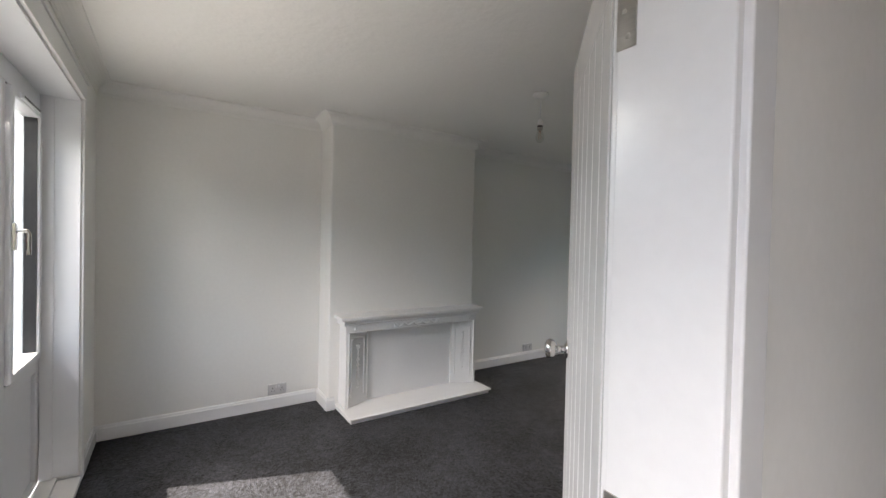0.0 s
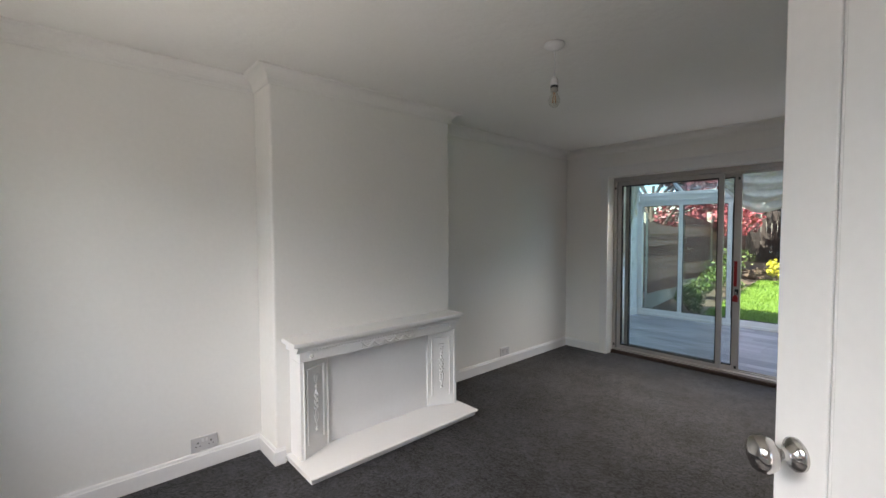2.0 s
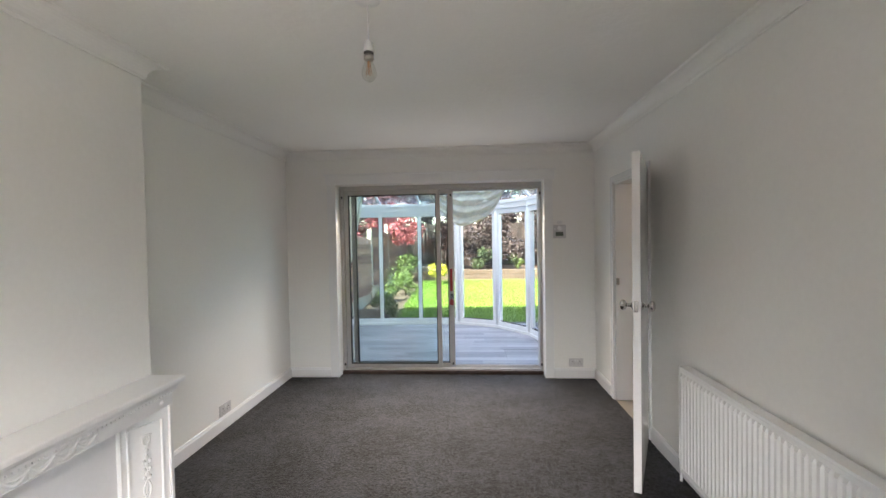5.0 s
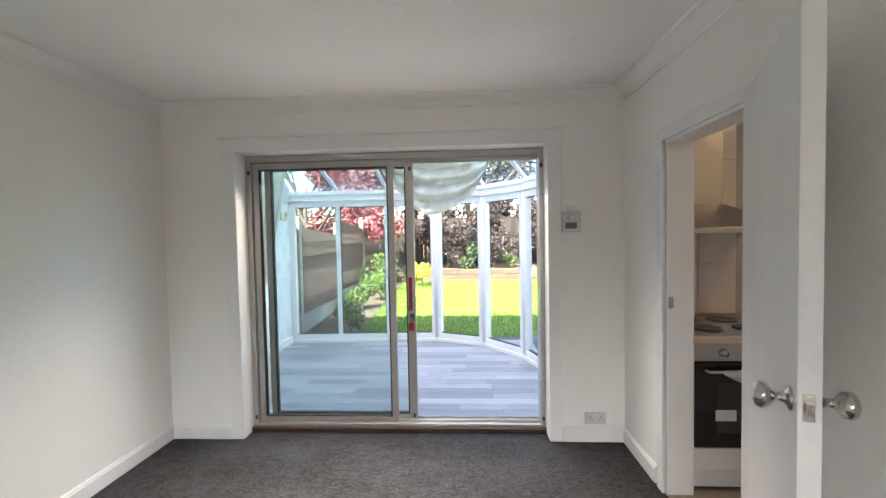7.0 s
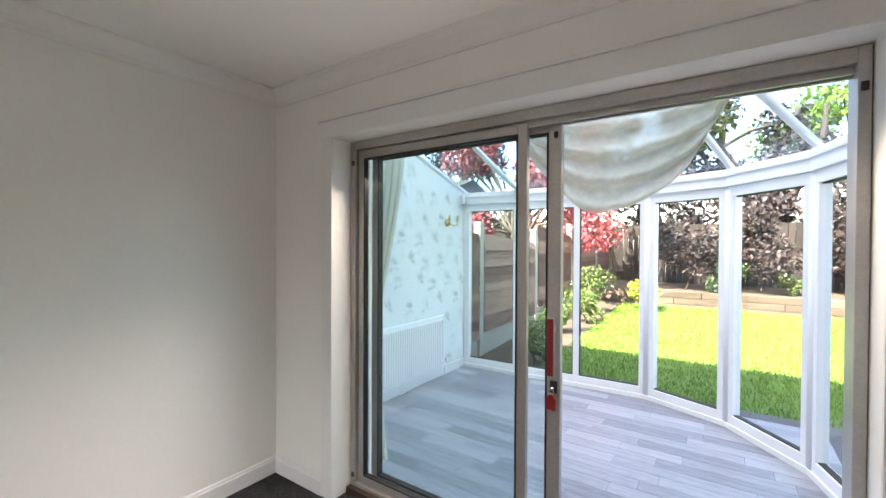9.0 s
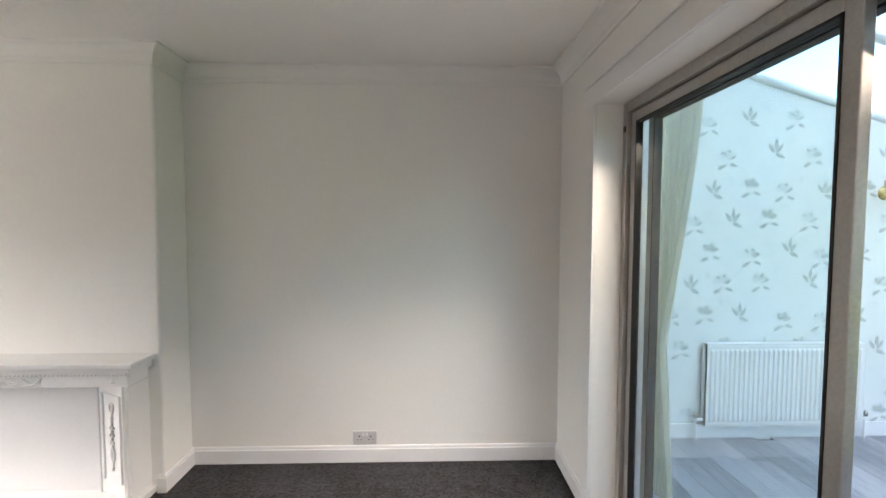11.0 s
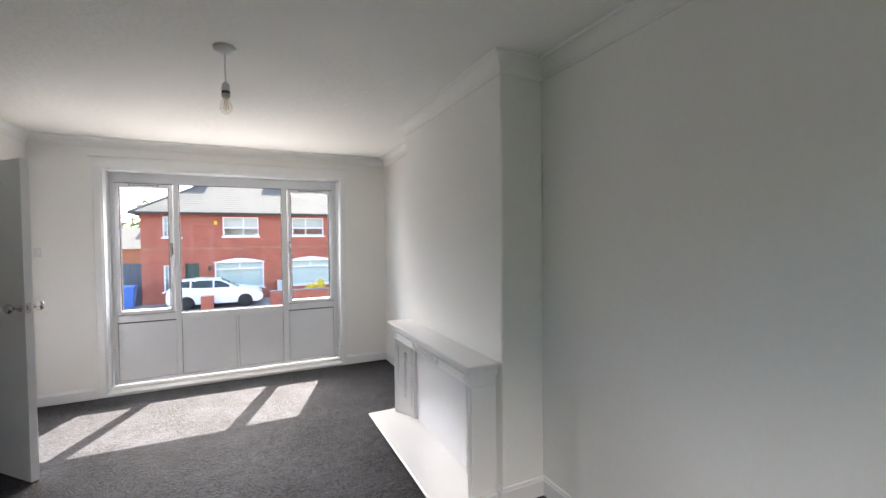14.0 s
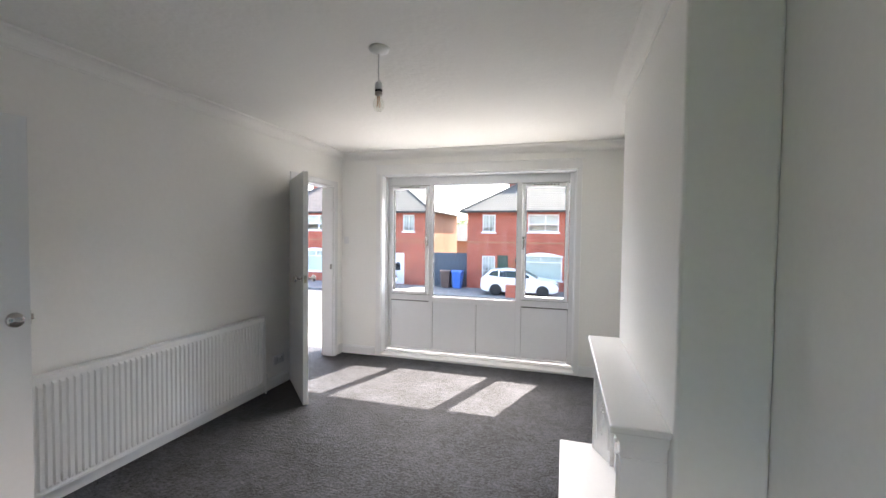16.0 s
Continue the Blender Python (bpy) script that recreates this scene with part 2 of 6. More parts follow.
M_LINO = noisy("beige_kitchen_floor", (0.3, 0.26, 0.21), (0.38, 0.33, 0.28), 5, 0.4)
M_CLOTH = noisy("pale_tea_towel", (0.5, 0.47, 0.44), (0.6, 0.57, 0.53), 20, 0.9, bump=0.3, bump_scale=120)
M_PAPER = noisy("printed_paper_label", (0.65, 0.65, 0.66), (0.72, 0.72, 0.72), 20, 0.6)
M_BRICK = brick_mat("red_brick", (0.5, 0.1, 0.06), (0.62, 0.15, 0.09), (0.42, 0.26, 0.2))
M_BRICKO = brick_mat("orange_common_brick", (0.48, 0.2, 0.1), (0.55, 0.26, 0.14), (0.4, 0.3, 0.22))
M_SLATE = noisy("grey_brown_roof_tile", (0.06, 0.053, 0.05), (0.12, 0.11, 0.1), 1.5, 0.85, bump=0.5, bump_scale=9, fine=12, stretch=(1, 1, 6), dist=0.03)
M_BLIND = noisy("pale_window_blind", (0.55, 0.58, 0.58), (0.68, 0.7, 0.69), 3, 0.35, stretch=(1, 1, 8))
M_DOORGREEN = noisy("dark_green_door_paint", (0.02, 0.06, 0.055), (0.03, 0.08, 0.07), 6, 0.35)
M_GATE = noisy("slate_blue_gate_paint", (0.05, 0.075, 0.11), (0.08, 0.105, 0.14), 5, 0.6, stretch=(12, 12, 1))
M_FASCIA = noisy("black_gutter", (0.02, 0.02, 0.022), (0.035, 0.035, 0.035), 6, 0.5)
M_CAR = noisy("white_car_paint", (0.76, 0.77, 0.78), (0.8, 0.81, 0.82), 2, 0.15)
M_CARBLUE = noisy("dark_blue_car_paint", (0.02, 0.04, 0.1), (0.03, 0.05, 0.13), 2, 0.15)
M_CARGLASS = noisy("dark_car_glass", (0.015, 0.02, 0.022), (0.03, 0.035, 0.04), 2, 0.06)
M_TYRE = noisy("tyre_rubber", (0.015, 0.015, 0.016), (0.03, 0.03, 0.03), 20, 0.85)
M_ALLOY = noisy("alloy_wheel", (0.35, 0.35, 0.36), (0.45, 0.45, 0.46), 10, 0.3, 0.9)
M_LAMPRED = noisy("red_tail_lamp", (0.4, 0.01, 0.01), (0.5, 0.02, 0.02), 10, 0.15)
M_YELLOW = noisy("yellow_plate", (0.75, 0.5, 0.02), (0.8, 0.55, 0.04), 10, 0.4)
M_ROAD = noisy("worn_asphalt", (0.05, 0.05, 0.052), (0.1, 0.1, 0.1), 0.8, 0.9, bump=0.3, bump_scale=80, fine=60)
M_PAVE = noisy("concrete_paving", (0.15, 0.145, 0.14), (0.24, 0.235, 0.225), 2, 0.85, bump=0.2, bump_scale=60)
M_SCREEN = noisy("cast_concrete_screen_block", (0.5, 0.44, 0.36), (0.6, 0.54, 0.46), 5, 0.85, bump=0.3, bump_scale=70)
M_BLUEBIN = noisy("blue_wheelie_bin", (0.02, 0.12, 0.45), (0.03, 0.15, 0.5), 4, 0.5)
M_BROWNBIN = noisy("brown_wheelie_bin", (0.08, 0.05, 0.045), (0.11, 0.07, 0.06), 4, 0.5)
M_STEELRAIL = noisy("galvanised_rail", (0.25, 0.26, 0.27), (0.35, 0.36, 0.37), 8, 0.45, 0.7)
M_SOIL = noisy("garden_soil", (0.05, 0.035, 0.025), (0.11, 0.08, 0.055), 3, 0.95, bump=0.6, bump_scale=25, fine=30, dist=0.03)
M_LAWN = noisy("mown_grass", (0.05, 0.11, 0.01), (0.11, 0.19, 0.02), 1.2, 0.9, bump=0.7, bump_scale=70, fine=35, dist=0.02)
M_BLADE = noisy("grass_blade", (0.07, 0.16, 0.012), (0.14, 0.26, 0.03), 2.5, 0.7)
M_FENCE = noisy("weathered_fence_board", (0.12, 0.05, 0.038), (0.34, 0.19, 0.14), 2.2, 0.85, bump=0.5, bump_scale=10, fine=14, stretch=(4, 1, 9), rand=0.8, dist=0.01)
M_PALEFENCE = noisy("pale_cream_board", (0.42, 0.36, 0.26), (0.58, 0.51, 0.39), 2.2, 0.85, bump=0.4, bump_scale=10, stretch=(4, 1, 8), rand=0.5)
M_GREYBOARD = noisy("grey_painted_weatherboard", (0.36, 0.35, 0.35), (0.46, 0.45, 0.45), 3, 0.7, stretch=(1, 1, 8))
M_POST = noisy("concrete_fence_post", (0.34, 0.31, 0.26), (0.46, 0.42, 0.36), 4, 0.9, bump=0.3, bump_scale=50)
M_SLEEPER = noisy("weathered_sleeper", (0.06, 0.045, 0.03), (0.17, 0.125, 0.09), 2, 0.9, bump=0.5, bump_scale=12, stretch=(1, 8, 12), rand=0.4)
# dark stain, taken darker so the colour holds the trees' shade
M_DARKFENCE = noisy("dark_stained_shaded_fence", (0.015, 0.011, 0.009), (0.04, 0.03, 0.025), 3, 0.85, stretch=(14, 1, 1), rand=0.4)
M_BARK = noisy("bark", (0.06, 0.045, 0.035), (0.13, 0.1, 0.08), 6, 0.95, bump=0.6, bump_scale=18, stretch=(3, 3, 0.6), dist=0.03)
M_LEAFD = noisy("dark_evergreen_leaf", (0.015, 0.035, 0.012), (0.045, 0.075, 0.025), 3, 0.6)
M_LEAFP = noisy("dark_purple_leaf", (0.016, 0.013, 0.012), (0.05, 0.032, 0.03), 1.2, 0.6)
M_LEAFG = noisy("mid_green_leaf", (0.05, 0.1, 0.02), (0.12, 0.18, 0.04), 4, 0.55)
M_LEAFS = noisy("fresh_spring_leaf", (0.1, 0.2, 0.02), (0.22, 0.34, 0.05), 3, 0.5)
M_LEAFY = noisy("yellow_green_leaf", (0.3, 0.32, 0.03), (0.5, 0.45, 0.05), 5, 0.55)
M_LEAFR = noisy("crimson_maple_leaf", (0.2, 0.03, 0.04), (0.4, 0.1, 0.11), 4, 0.55)
M_FLOWER = noisy("yellow_petal", (0.8, 0.6, 0.01), (0.85, 0.7, 0.05), 6, 0.5)


# ---- mesh tools ----
class Build:
    """Gathers solids, in world metres, into one mesh."""

    def __init__(self):
        self.v, self.f, self.smooth = [], [], []

    def add(self, verts, faces, smooth=False):
        o = len(self.v)
        self.v += [tuple(p) for p in verts]
        self.f += [tuple(i + o for i in f) for f in faces]
        self.smooth += [smooth] * len(faces)
        return self

    def box(self, x0, x1, y0, y1, z0, z1):
        return self.add([(x, y, z) for z in (z0, z1) for y in (y0, y1) for x in (x0, x1)],
                        [(0, 2, 3, 1), (4, 5, 7, 6), (0, 1, 5, 4), (2, 6, 7, 3), (0, 4, 6, 2), (1, 3, 7, 5)])

    def slab(self, pts, z0, z1):
        """An upright prism over a plan, counter-clockwise."""
        n = len(pts)
        return self.add([(*p, z0) for p in pts] + [(*p, z1) for p in pts],
                        [tuple(range(n - 1, -1, -1)), tuple(range(n, 2 * n))] + [(i, (i + 1) % n, n + (i + 1) % n, n + i) for i in range(n)])

    def prism(self, pts, axis, a, b, smooth=False):
        """A prism: pts in the plane across axis 'x' (y, z) or 'y' (x, z)."""
        put = (lambda p, c: (c, p[0], p[1])) if axis == "x" else (lambda p, c: (p[0], c, p[1]))
        n = len(pts)
        self.add([put(p, a) for p in pts] + [put(p, b) for p in pts], [tuple(range(n - 1, -1, -1)), tuple(range(n, 2 * n))])
        return self.add([put(p, a) for p in pts] + [put(p, b) for p in pts], [(i, (i + 1) % n, n + (i + 1) % n, n + i) for i in range(n)], smooth)

    def tube(self, path, r, n=10, cap=True, r2=None):
        path = [Vector(p) for p in path]
        rings, m = [], len(path)
        for i, p in enumerate(path):
            d = (path[min(i + 1, m - 1)] - path[max(i - 1, 0)]).normalized()
            a = d.orthogonal().normalized() if i == 0 else (rings[-1][1] - d * rings[-1][1].dot(d)).normalized()
            rings.append((p, a, d.cross(a)))
        vs = []
        for i, (p, a, b) in enumerate(rings):
            rr = r if r2 is None else r + (r2 - r) * i / (m - 1)
            vs += [p + rr * (a * math.cos(k * math.tau / n) + b * math.sin(k * math.tau / n)) for k in range(n)]
        fs = [(i * n + k, i * n + (k + 1) % n, (i + 1) * n + (k + 1) % n, (i + 1) * n + k) for i in range(m - 1) for k in range(n)]
        self.add(vs, fs, True)
        if cap:
            self.add(vs[:n], [tuple(range(n - 1, -1, -1))]).add(vs[-n:], [tuple(range(n))])
        return self

    def lathe(self, prof, base, axis, n=20):
        """A turned solid: prof of (along, radius) from base along axis."""
        axis = Vector(axis).normalized()
        a = axis.orthogonal().normalized()
        b, base = axis.cross(a), Vector(base)
        vs = [base + axis * s + max(r, 1e-4) * (a * math.cos(k * math.tau / n) + b * math.sin(k * math.tau / n)) for s, r in prof for k in range(n)]
        fs = [(i * n + k, i * n + (k + 1) % n, (i + 1) * n + (k + 1) % n, (i + 1) * n + k) for i in range(len(prof) - 1) for k in range(n)]
        fs += [tuple(range(n - 1, -1, -1)), tuple(range((len(prof) - 1) * n, len(prof) * n))]
        return self.add(vs, fs, True)

    def ball(self, c, r, squash=(1, 1, 1), n=10):
        vs, fs, m = [], [], n // 2 + 1
        for i in range(m + 1):
            th = math.pi * i / m
            for k in range(n):
                ph = math.tau * k / n
                vs.append((c[0] + r * squash[0] * math.sin(th) * math.cos(ph), c[1] + r * squash[1] * math.sin(th) * math.sin(ph), c[2] + r * squash[2] * math.cos(th)))
        for i in range(m):
            for k in range(n):
                fs.append((i * n + k, (i + 1) * n + k, (i + 1) * n + (k + 1) % n, i * n + (k + 1) % n))
        return self.add(vs, fs, True)

    def sweep(self, path, prof, closed=False):
        """A moulding: prof of (inset, z), swept along a plan path whose inside lies to the left, with mitred corners."""
        n, cols = len(path), []
        for i in range(n):
            p = Vector(path[i])
            d0 = (p - Vector(path[i - 1])).normalized() if closed or i > 0 else None
            d1 = (Vector(path[(i + 1) % n]) - p).normalized() if closed or i < n - 1 else None
            d0, d1 = d0 or d1, d1 or d0
            n0, n1 = Vector((-d0.y, d0.x)), Vector((-d1.y, d1.x))
            k = (n0 + n1) / (1 + n0.dot(n1))
            cols.append([(p.x + k.x * s, p.y + k.y * s, z) for s, z in prof])
        m = len(prof)
        fs = [(i * m + j, ((i + 1) % n) * m + j, ((i + 1) % n) * m + (j + 1) % m, i * m + (j + 1) % m) for i in range(n if closed else n - 1) for j in range(m)]
        self.add([v for c in cols for v in c], fs)
        if not closed:
            self.add(cols[0], [tuple(range(m))]).add(cols[-1], [tuple(range(m - 1, -1, -1))])
        return self

    def pieces(self):
        """The loose solids, each as a Build of its own."""
        at, up = {}, list(range(len(self.v)))

        def find(i):
            while up[i] != i:
                up[i] = up[up[i]]
                i = up[i]
            return i
        for i, p in enumerate(self.v):
            j = at.setdefault(tuple(round(c, 5) for c in p), i)
            up[find(i)] = find(j)
        for f in self.f:
            for i in f[1:]:
                up[find(i)] = find(f[0])
        groups = {}
        for f, s in zip(self.f, self.smooth):
            groups.setdefault(find(f[0]), []).append((f, s))
        out = []
        for fs in groups.values():
            ids = sorted({i for f, _ in fs for i in f})
            k = {i: n for n, i in enumerate(ids)}
            b = Build()
            b.v, b.f, b.smooth = [self.v[i] for i in ids], [tuple(k[i] for i in f) for f, _ in fs], [s for _, s in fs]
            out.append(b)
        return out

    def each(self, name, mat, parent, bevel=0.0):
        for b in self.pieces():
            b.make(name, mat, parent, bevel)

    def make(self, name, mat, parent=None, bevel=0.0, label="", loc=None):
        me = bpy.data.meshes.new(name)
        me.from_pydata(self.v, [], self.f)
        bm = bmesh.new()
        bm.from_mesh(me)
        bmesh.ops.recalc_face_normals(bm, faces=bm.faces)
        bm.to_mesh(me)
        bm.free()
        me.polygons.foreach_set("use_smooth", self.smooth)
        me.materials.append(mat)
        ob = new(name, me)
        if parent is not None:
            ob.parent = parent
            ob.matrix_parent_inverse = Matrix.Translation(-parent.location)
        if bevel:
            b = ob.modifiers.new("edge", "BEVEL")
            b.width, b.segments, b.limit_method, b.angle_limit = bevel, 2, "ANGLE", radians(40)
        return tagged(ob, label=label)


def thing(name, base, label, category="", group="", kind=""):
    e = new(name)
    e.location = base
    e.empty_display_size = 0.1
    return tagged(e, label, category, group, kind)


def structure(b, name, mat, label, bevel=0.0):
    return tagged(b.make(name, mat, None, bevel), label, "", "", "structure")


# ---- large structure ----
W, L, H = 3.265, 5.275, 2.43
WX, PX = (0.533, 2.745), (0.545, 2.749)   # openings of the front window and the patio door
HALLX = W + 0.14
KY = (4.0, 4.70)                           # kitchen opening
DY = (0.19, 0.95)                          # hall opening

structure(Build().box(0, W, 0, L, -0.12, 0.0).box(PX[0], PX[1], L, 5.40, -0.12, 0.0), "floor", M_CARPET, "dark grey speckled twist-pile carpet covering the living room")
structure(Build().box(-0.1, W + 0.02, -0.02, L + 0.02, H, H + 0.1), "ceiling", M_CEIL, "white painted ceiling with faint brushed texture")
structure(Build().box(-0.12, 0, -0.3, L + 0.3, -0.2, H).box(0, 0.277, 1.515, 2.985, -0.1, H), "wall_west", M_WALL, "matt white emulsioned wall with projecting chimney breast", 0.012)
structure(Build().box(0, WX[0], -0.3, 0, -0.2, H).box(WX[1], HALLX + 0.05, -0.3, 0, -0.2, H).box(WX[0], WX[1], -0.3, 0, 2.164, H).box(WX[0], WX[1], -0.3, 0, -0.2, 0.0)
          .box(HALLX + 0.95, 5.5, -0.3, 0, -0.2, H).box(HALLX + 0.05, HALLX + 0.95, -0.3, 0, 2.1, H), "wall_south", M_WALL, "matt white front wall around the wide window")
structure(Build().box(0, PX[0], L, L + 0.3, -0.2, H).box(PX[1], HALLX, L, L + 0.3, -0.2, H).box(PX[0], PX[1], L, L + 0.3, 2.075, H)
          .box(PX[0], PX[1], L + 0.13, L + 0.3, -0.2, 0.03), "wall_north", M_WALL, "matt white rear wall around the patio door")
structure(Build().box(W, HALLX, 0, DY[0], -0.2, H).box(W, HALLX, DY[1], KY[0], -0.2, H).box(W, HALLX, KY[1], L, -0.2, H)
          .box(W, HALLX, *DY, 2.02, H).box(W, HALLX, *KY, 1.955, H), "wall_east", M_WALL, "matt white wall with doorways to hall and kitchen")
# hall and kitchen shell
structure(Build().box(4.75, 4.85, 0, 3.5, -0.2, H).box(HALLX, 4.85, 3.5, 3.6, -0.2, H), "wall_hall", M_WALL, "plain cream painted hall walls")
structure(Build().box(W, 5.6, -0.02, L + 0.02, H, H + 0.1), "ceiling_side", M_CEIL, "white painted ceiling over hall and kitchen")
structure(Build().box(W, 5.6, -0.1, 3.55, -0.12, 0.0), "floor_hall", M_CARPET, "dark grey carpet in the hall")
structure(Build().box(W, 5.6, 3.55, L, -0.12, -0.002), "floor_kitchen", M_LINO, "beige kitchen floor covering")
structure(Build().box(5.5, 5.6, 3.6, L + 0.3, -0.2, H), "wall_kitchen_side", M_WALL, "plain kitchen side wall")
KW = (4.17, 5.1, 1.02, 2.16)
structure(Build().box(HALLX, KW[0], L, L + 0.3, -0.2, H).box(KW[1], 5.5, L, L + 0.3, -0.2, H).box(KW[0], KW[1], L, L + 0.3, -0.2, KW[2]).box(KW[0], KW[1], L, L + 0.3, KW[3], H),
          "wall_kitchen", M_GROUT, "tiled kitchen rear wall around a window")
# storey and roof above, neighbour half, outer side wall: unseen, sized to shade the garden
structure(Build().box(-5.9, 5.6, -0.3, L + 0.3, H + 0.11, 5.2), "upper_storey", M_BRICK, "unseen red brick upper storey, widened leftwards to shade the garden")
structure(Build().add([(-6.2, -0.6, 5.2), (5.9, -0.6, 5.2), (5.9, L + 0.6, 5.2), (-6.2, L + 0.6, 5.2), (-3.9, 2.95, 9.0), (3.6, 2.95, 9.0)],
                      [(0, 1, 5, 4), (1, 2, 5), (2, 3, 4, 5), (3, 0, 4), (0, 3, 2, 1)]), "roof", M_SLATE, "unseen grey tiled hipped roof, ridge raised to shade the lawn")
structure(Build().box(-5.9, -0.52, -0.3, 0.0, -0.6, H + 0.11).box(-5.9, -0.52, L, L + 0.3, -0.6, H + 0.11).box(-5.9, -5.6, 0.0, L, -0.6, H + 0.11), "wall_neighbour_unseen", M_BRICK, "unseen red brick walls of an adjoining house, added with the shading roof")
structure(Build().box(5.5, 5.6, -0.3, 3.6, -0.6, H + 0.11), "wall_outer_side", M_BRICK, "red brick side wall of the house")
structure(Build().box(-0.5, 5.6, -0.28, L + 0.28, -0.6, -0.21), "foundation", M_BRICK, "brick footing under the house")

# coving and skirting
ROOM = [(0, 0), (W, 0), (W, L), (0, L), (0, 2.985), (0.277, 2.985), (0.277, 1.515), (0, 1.515)]
_cove = [(0, H), (0, 2.343), (0.008, 2.343), (0.010, 2.352)] + [(0.014 + 0.066 * (1 - math.cos(a)), 2.356 + 0.062 * math.sin(a)) for a in [i * math.pi / 12 for i in range(7)]] + [(0.084, 2.421), (0.086, H)]
structure(Build().sweep(ROOM, _cove, True), "coving", M_CEIL, "white plaster cove cornice with small lips")
_sk = [(0, 0.0), (0, 0.105), (0.006, 0.105), (0.010, 0.098), (0.012, 0.088), (0.016, 0.084), (0.016, 0.0)]
_b = Build()
for path in ([(2.82, 0), (W, 0), (W, 0.1)], [(W, 1.04), (W, 3.92)], [(W, 4.79), (W, L), (2.84, L)], [(0.455, L), (0, L), (0, 2.985), (0.277, 2.985), (0.277, 2.95)],
             [(0.277, 1.57), (0.277, 1.515), (0, 1.515), (0, 0), (0.485, 0)]):
    _b.sweep(path, _sk)
structure(_b, "baseboard", M_GLOSS, "white gloss skirting board with moulded top", 0.001)
# architraves and linings
_b = Build()
_b.box(0.485, WX[0], 0, 0.014, 0, 2.19).box(WX[1], 2.805, 0, 0.014, 0, 2.19).box(0.485, 2.805, 0, 0.016, 2.164, 2.262).box(0.465, 2.83, 0, 0.024, 2.262, 2.274)
structure(_b, "trim_window", M_SATIN, "white painted flat architrave around the window", 0.003)
_b = Build()
_b.box(0.455, PX[0], L - 0.014, L, 0, 2.09).box(PX[1], 2.838, L - 0.014, L, 0, 2.09).box(0.44, 2.86, L - 0.016, L, 2.075, 2.172).box(0.425, 2.875, L - 0.026, L, 2.172, 2.19)
structure(_b, "trim_patio", M_SATIN, "white painted flat architrave around the patio door", 0.003)
_b = Build()
for y0, y1, top in ((*DY, 2.02), (*KY, 1.955)):
    _b.box(W + 0.002, HALLX + 0.006, y0, y0 + 0.022, 0, top).box(W + 0.002, HALLX + 0.006, y1 - 0.022, y1, 0, top).box(W + 0.002, HALLX + 0.006, y0, y1, top - 0.022, top)
    for x0, x1 in ((W - 0.016, W), (HALLX, HALLX + 0.016)):
        _b.box(x0, x1, y0 - 0.06, y0 + 0.006, 0, top + 0.05).box(x0, x1, y1 - 0.006, y1 + 0.06, 0, top + 0.05).box(x0, x1, y0 + 0.006, y1 - 0.006, top - 0.006, top + 0.05)
structure(_b, "trim_doors", M_GLOSS, "white gloss door linings, stops and architraves", 0.003)
structure(Build().box(WX[0], WX[1], -0.165, 0.012, 0.0, 0.028).box(WX[0], WX[1], -0.165, -0.09, 0.028, 0.05), "threshold", M_SATIN, "white painted timber sill along the foot of the window", 0.004)
structure(Build().box(WX[0], WX[0] + 0.012, -0.3, -0.001, 0.05, 2.16).box(WX[1] - 0.012, WX[1], -0.3, -0.001, 0.05, 2.16).box(WX[0] + 0.012, WX[1] - 0.012, -0.3, -0.001, 2.15, 2.163)
          .box(WX[0] + 0.012, WX[0] + 0.022, -0.165, -0.11, 0.05, 2.15).box(WX[1] - 0.022, WX[1] - 0.012, -0.165, -0.11, 0.05, 2.15), "reveal", M_UPVC, "glossy white plastic lining inside the window reveal", 0.002)


# ---- front window ----
def pane(parent, x0, x1, y, z0, z1, mat=None, name="pane"):
    p = Build().box(x0, x1, y - 0.004, y + 0.004, z0, z1).make(name, mat or M_GLASS, parent)
    p.visible_shadow = False
    return p


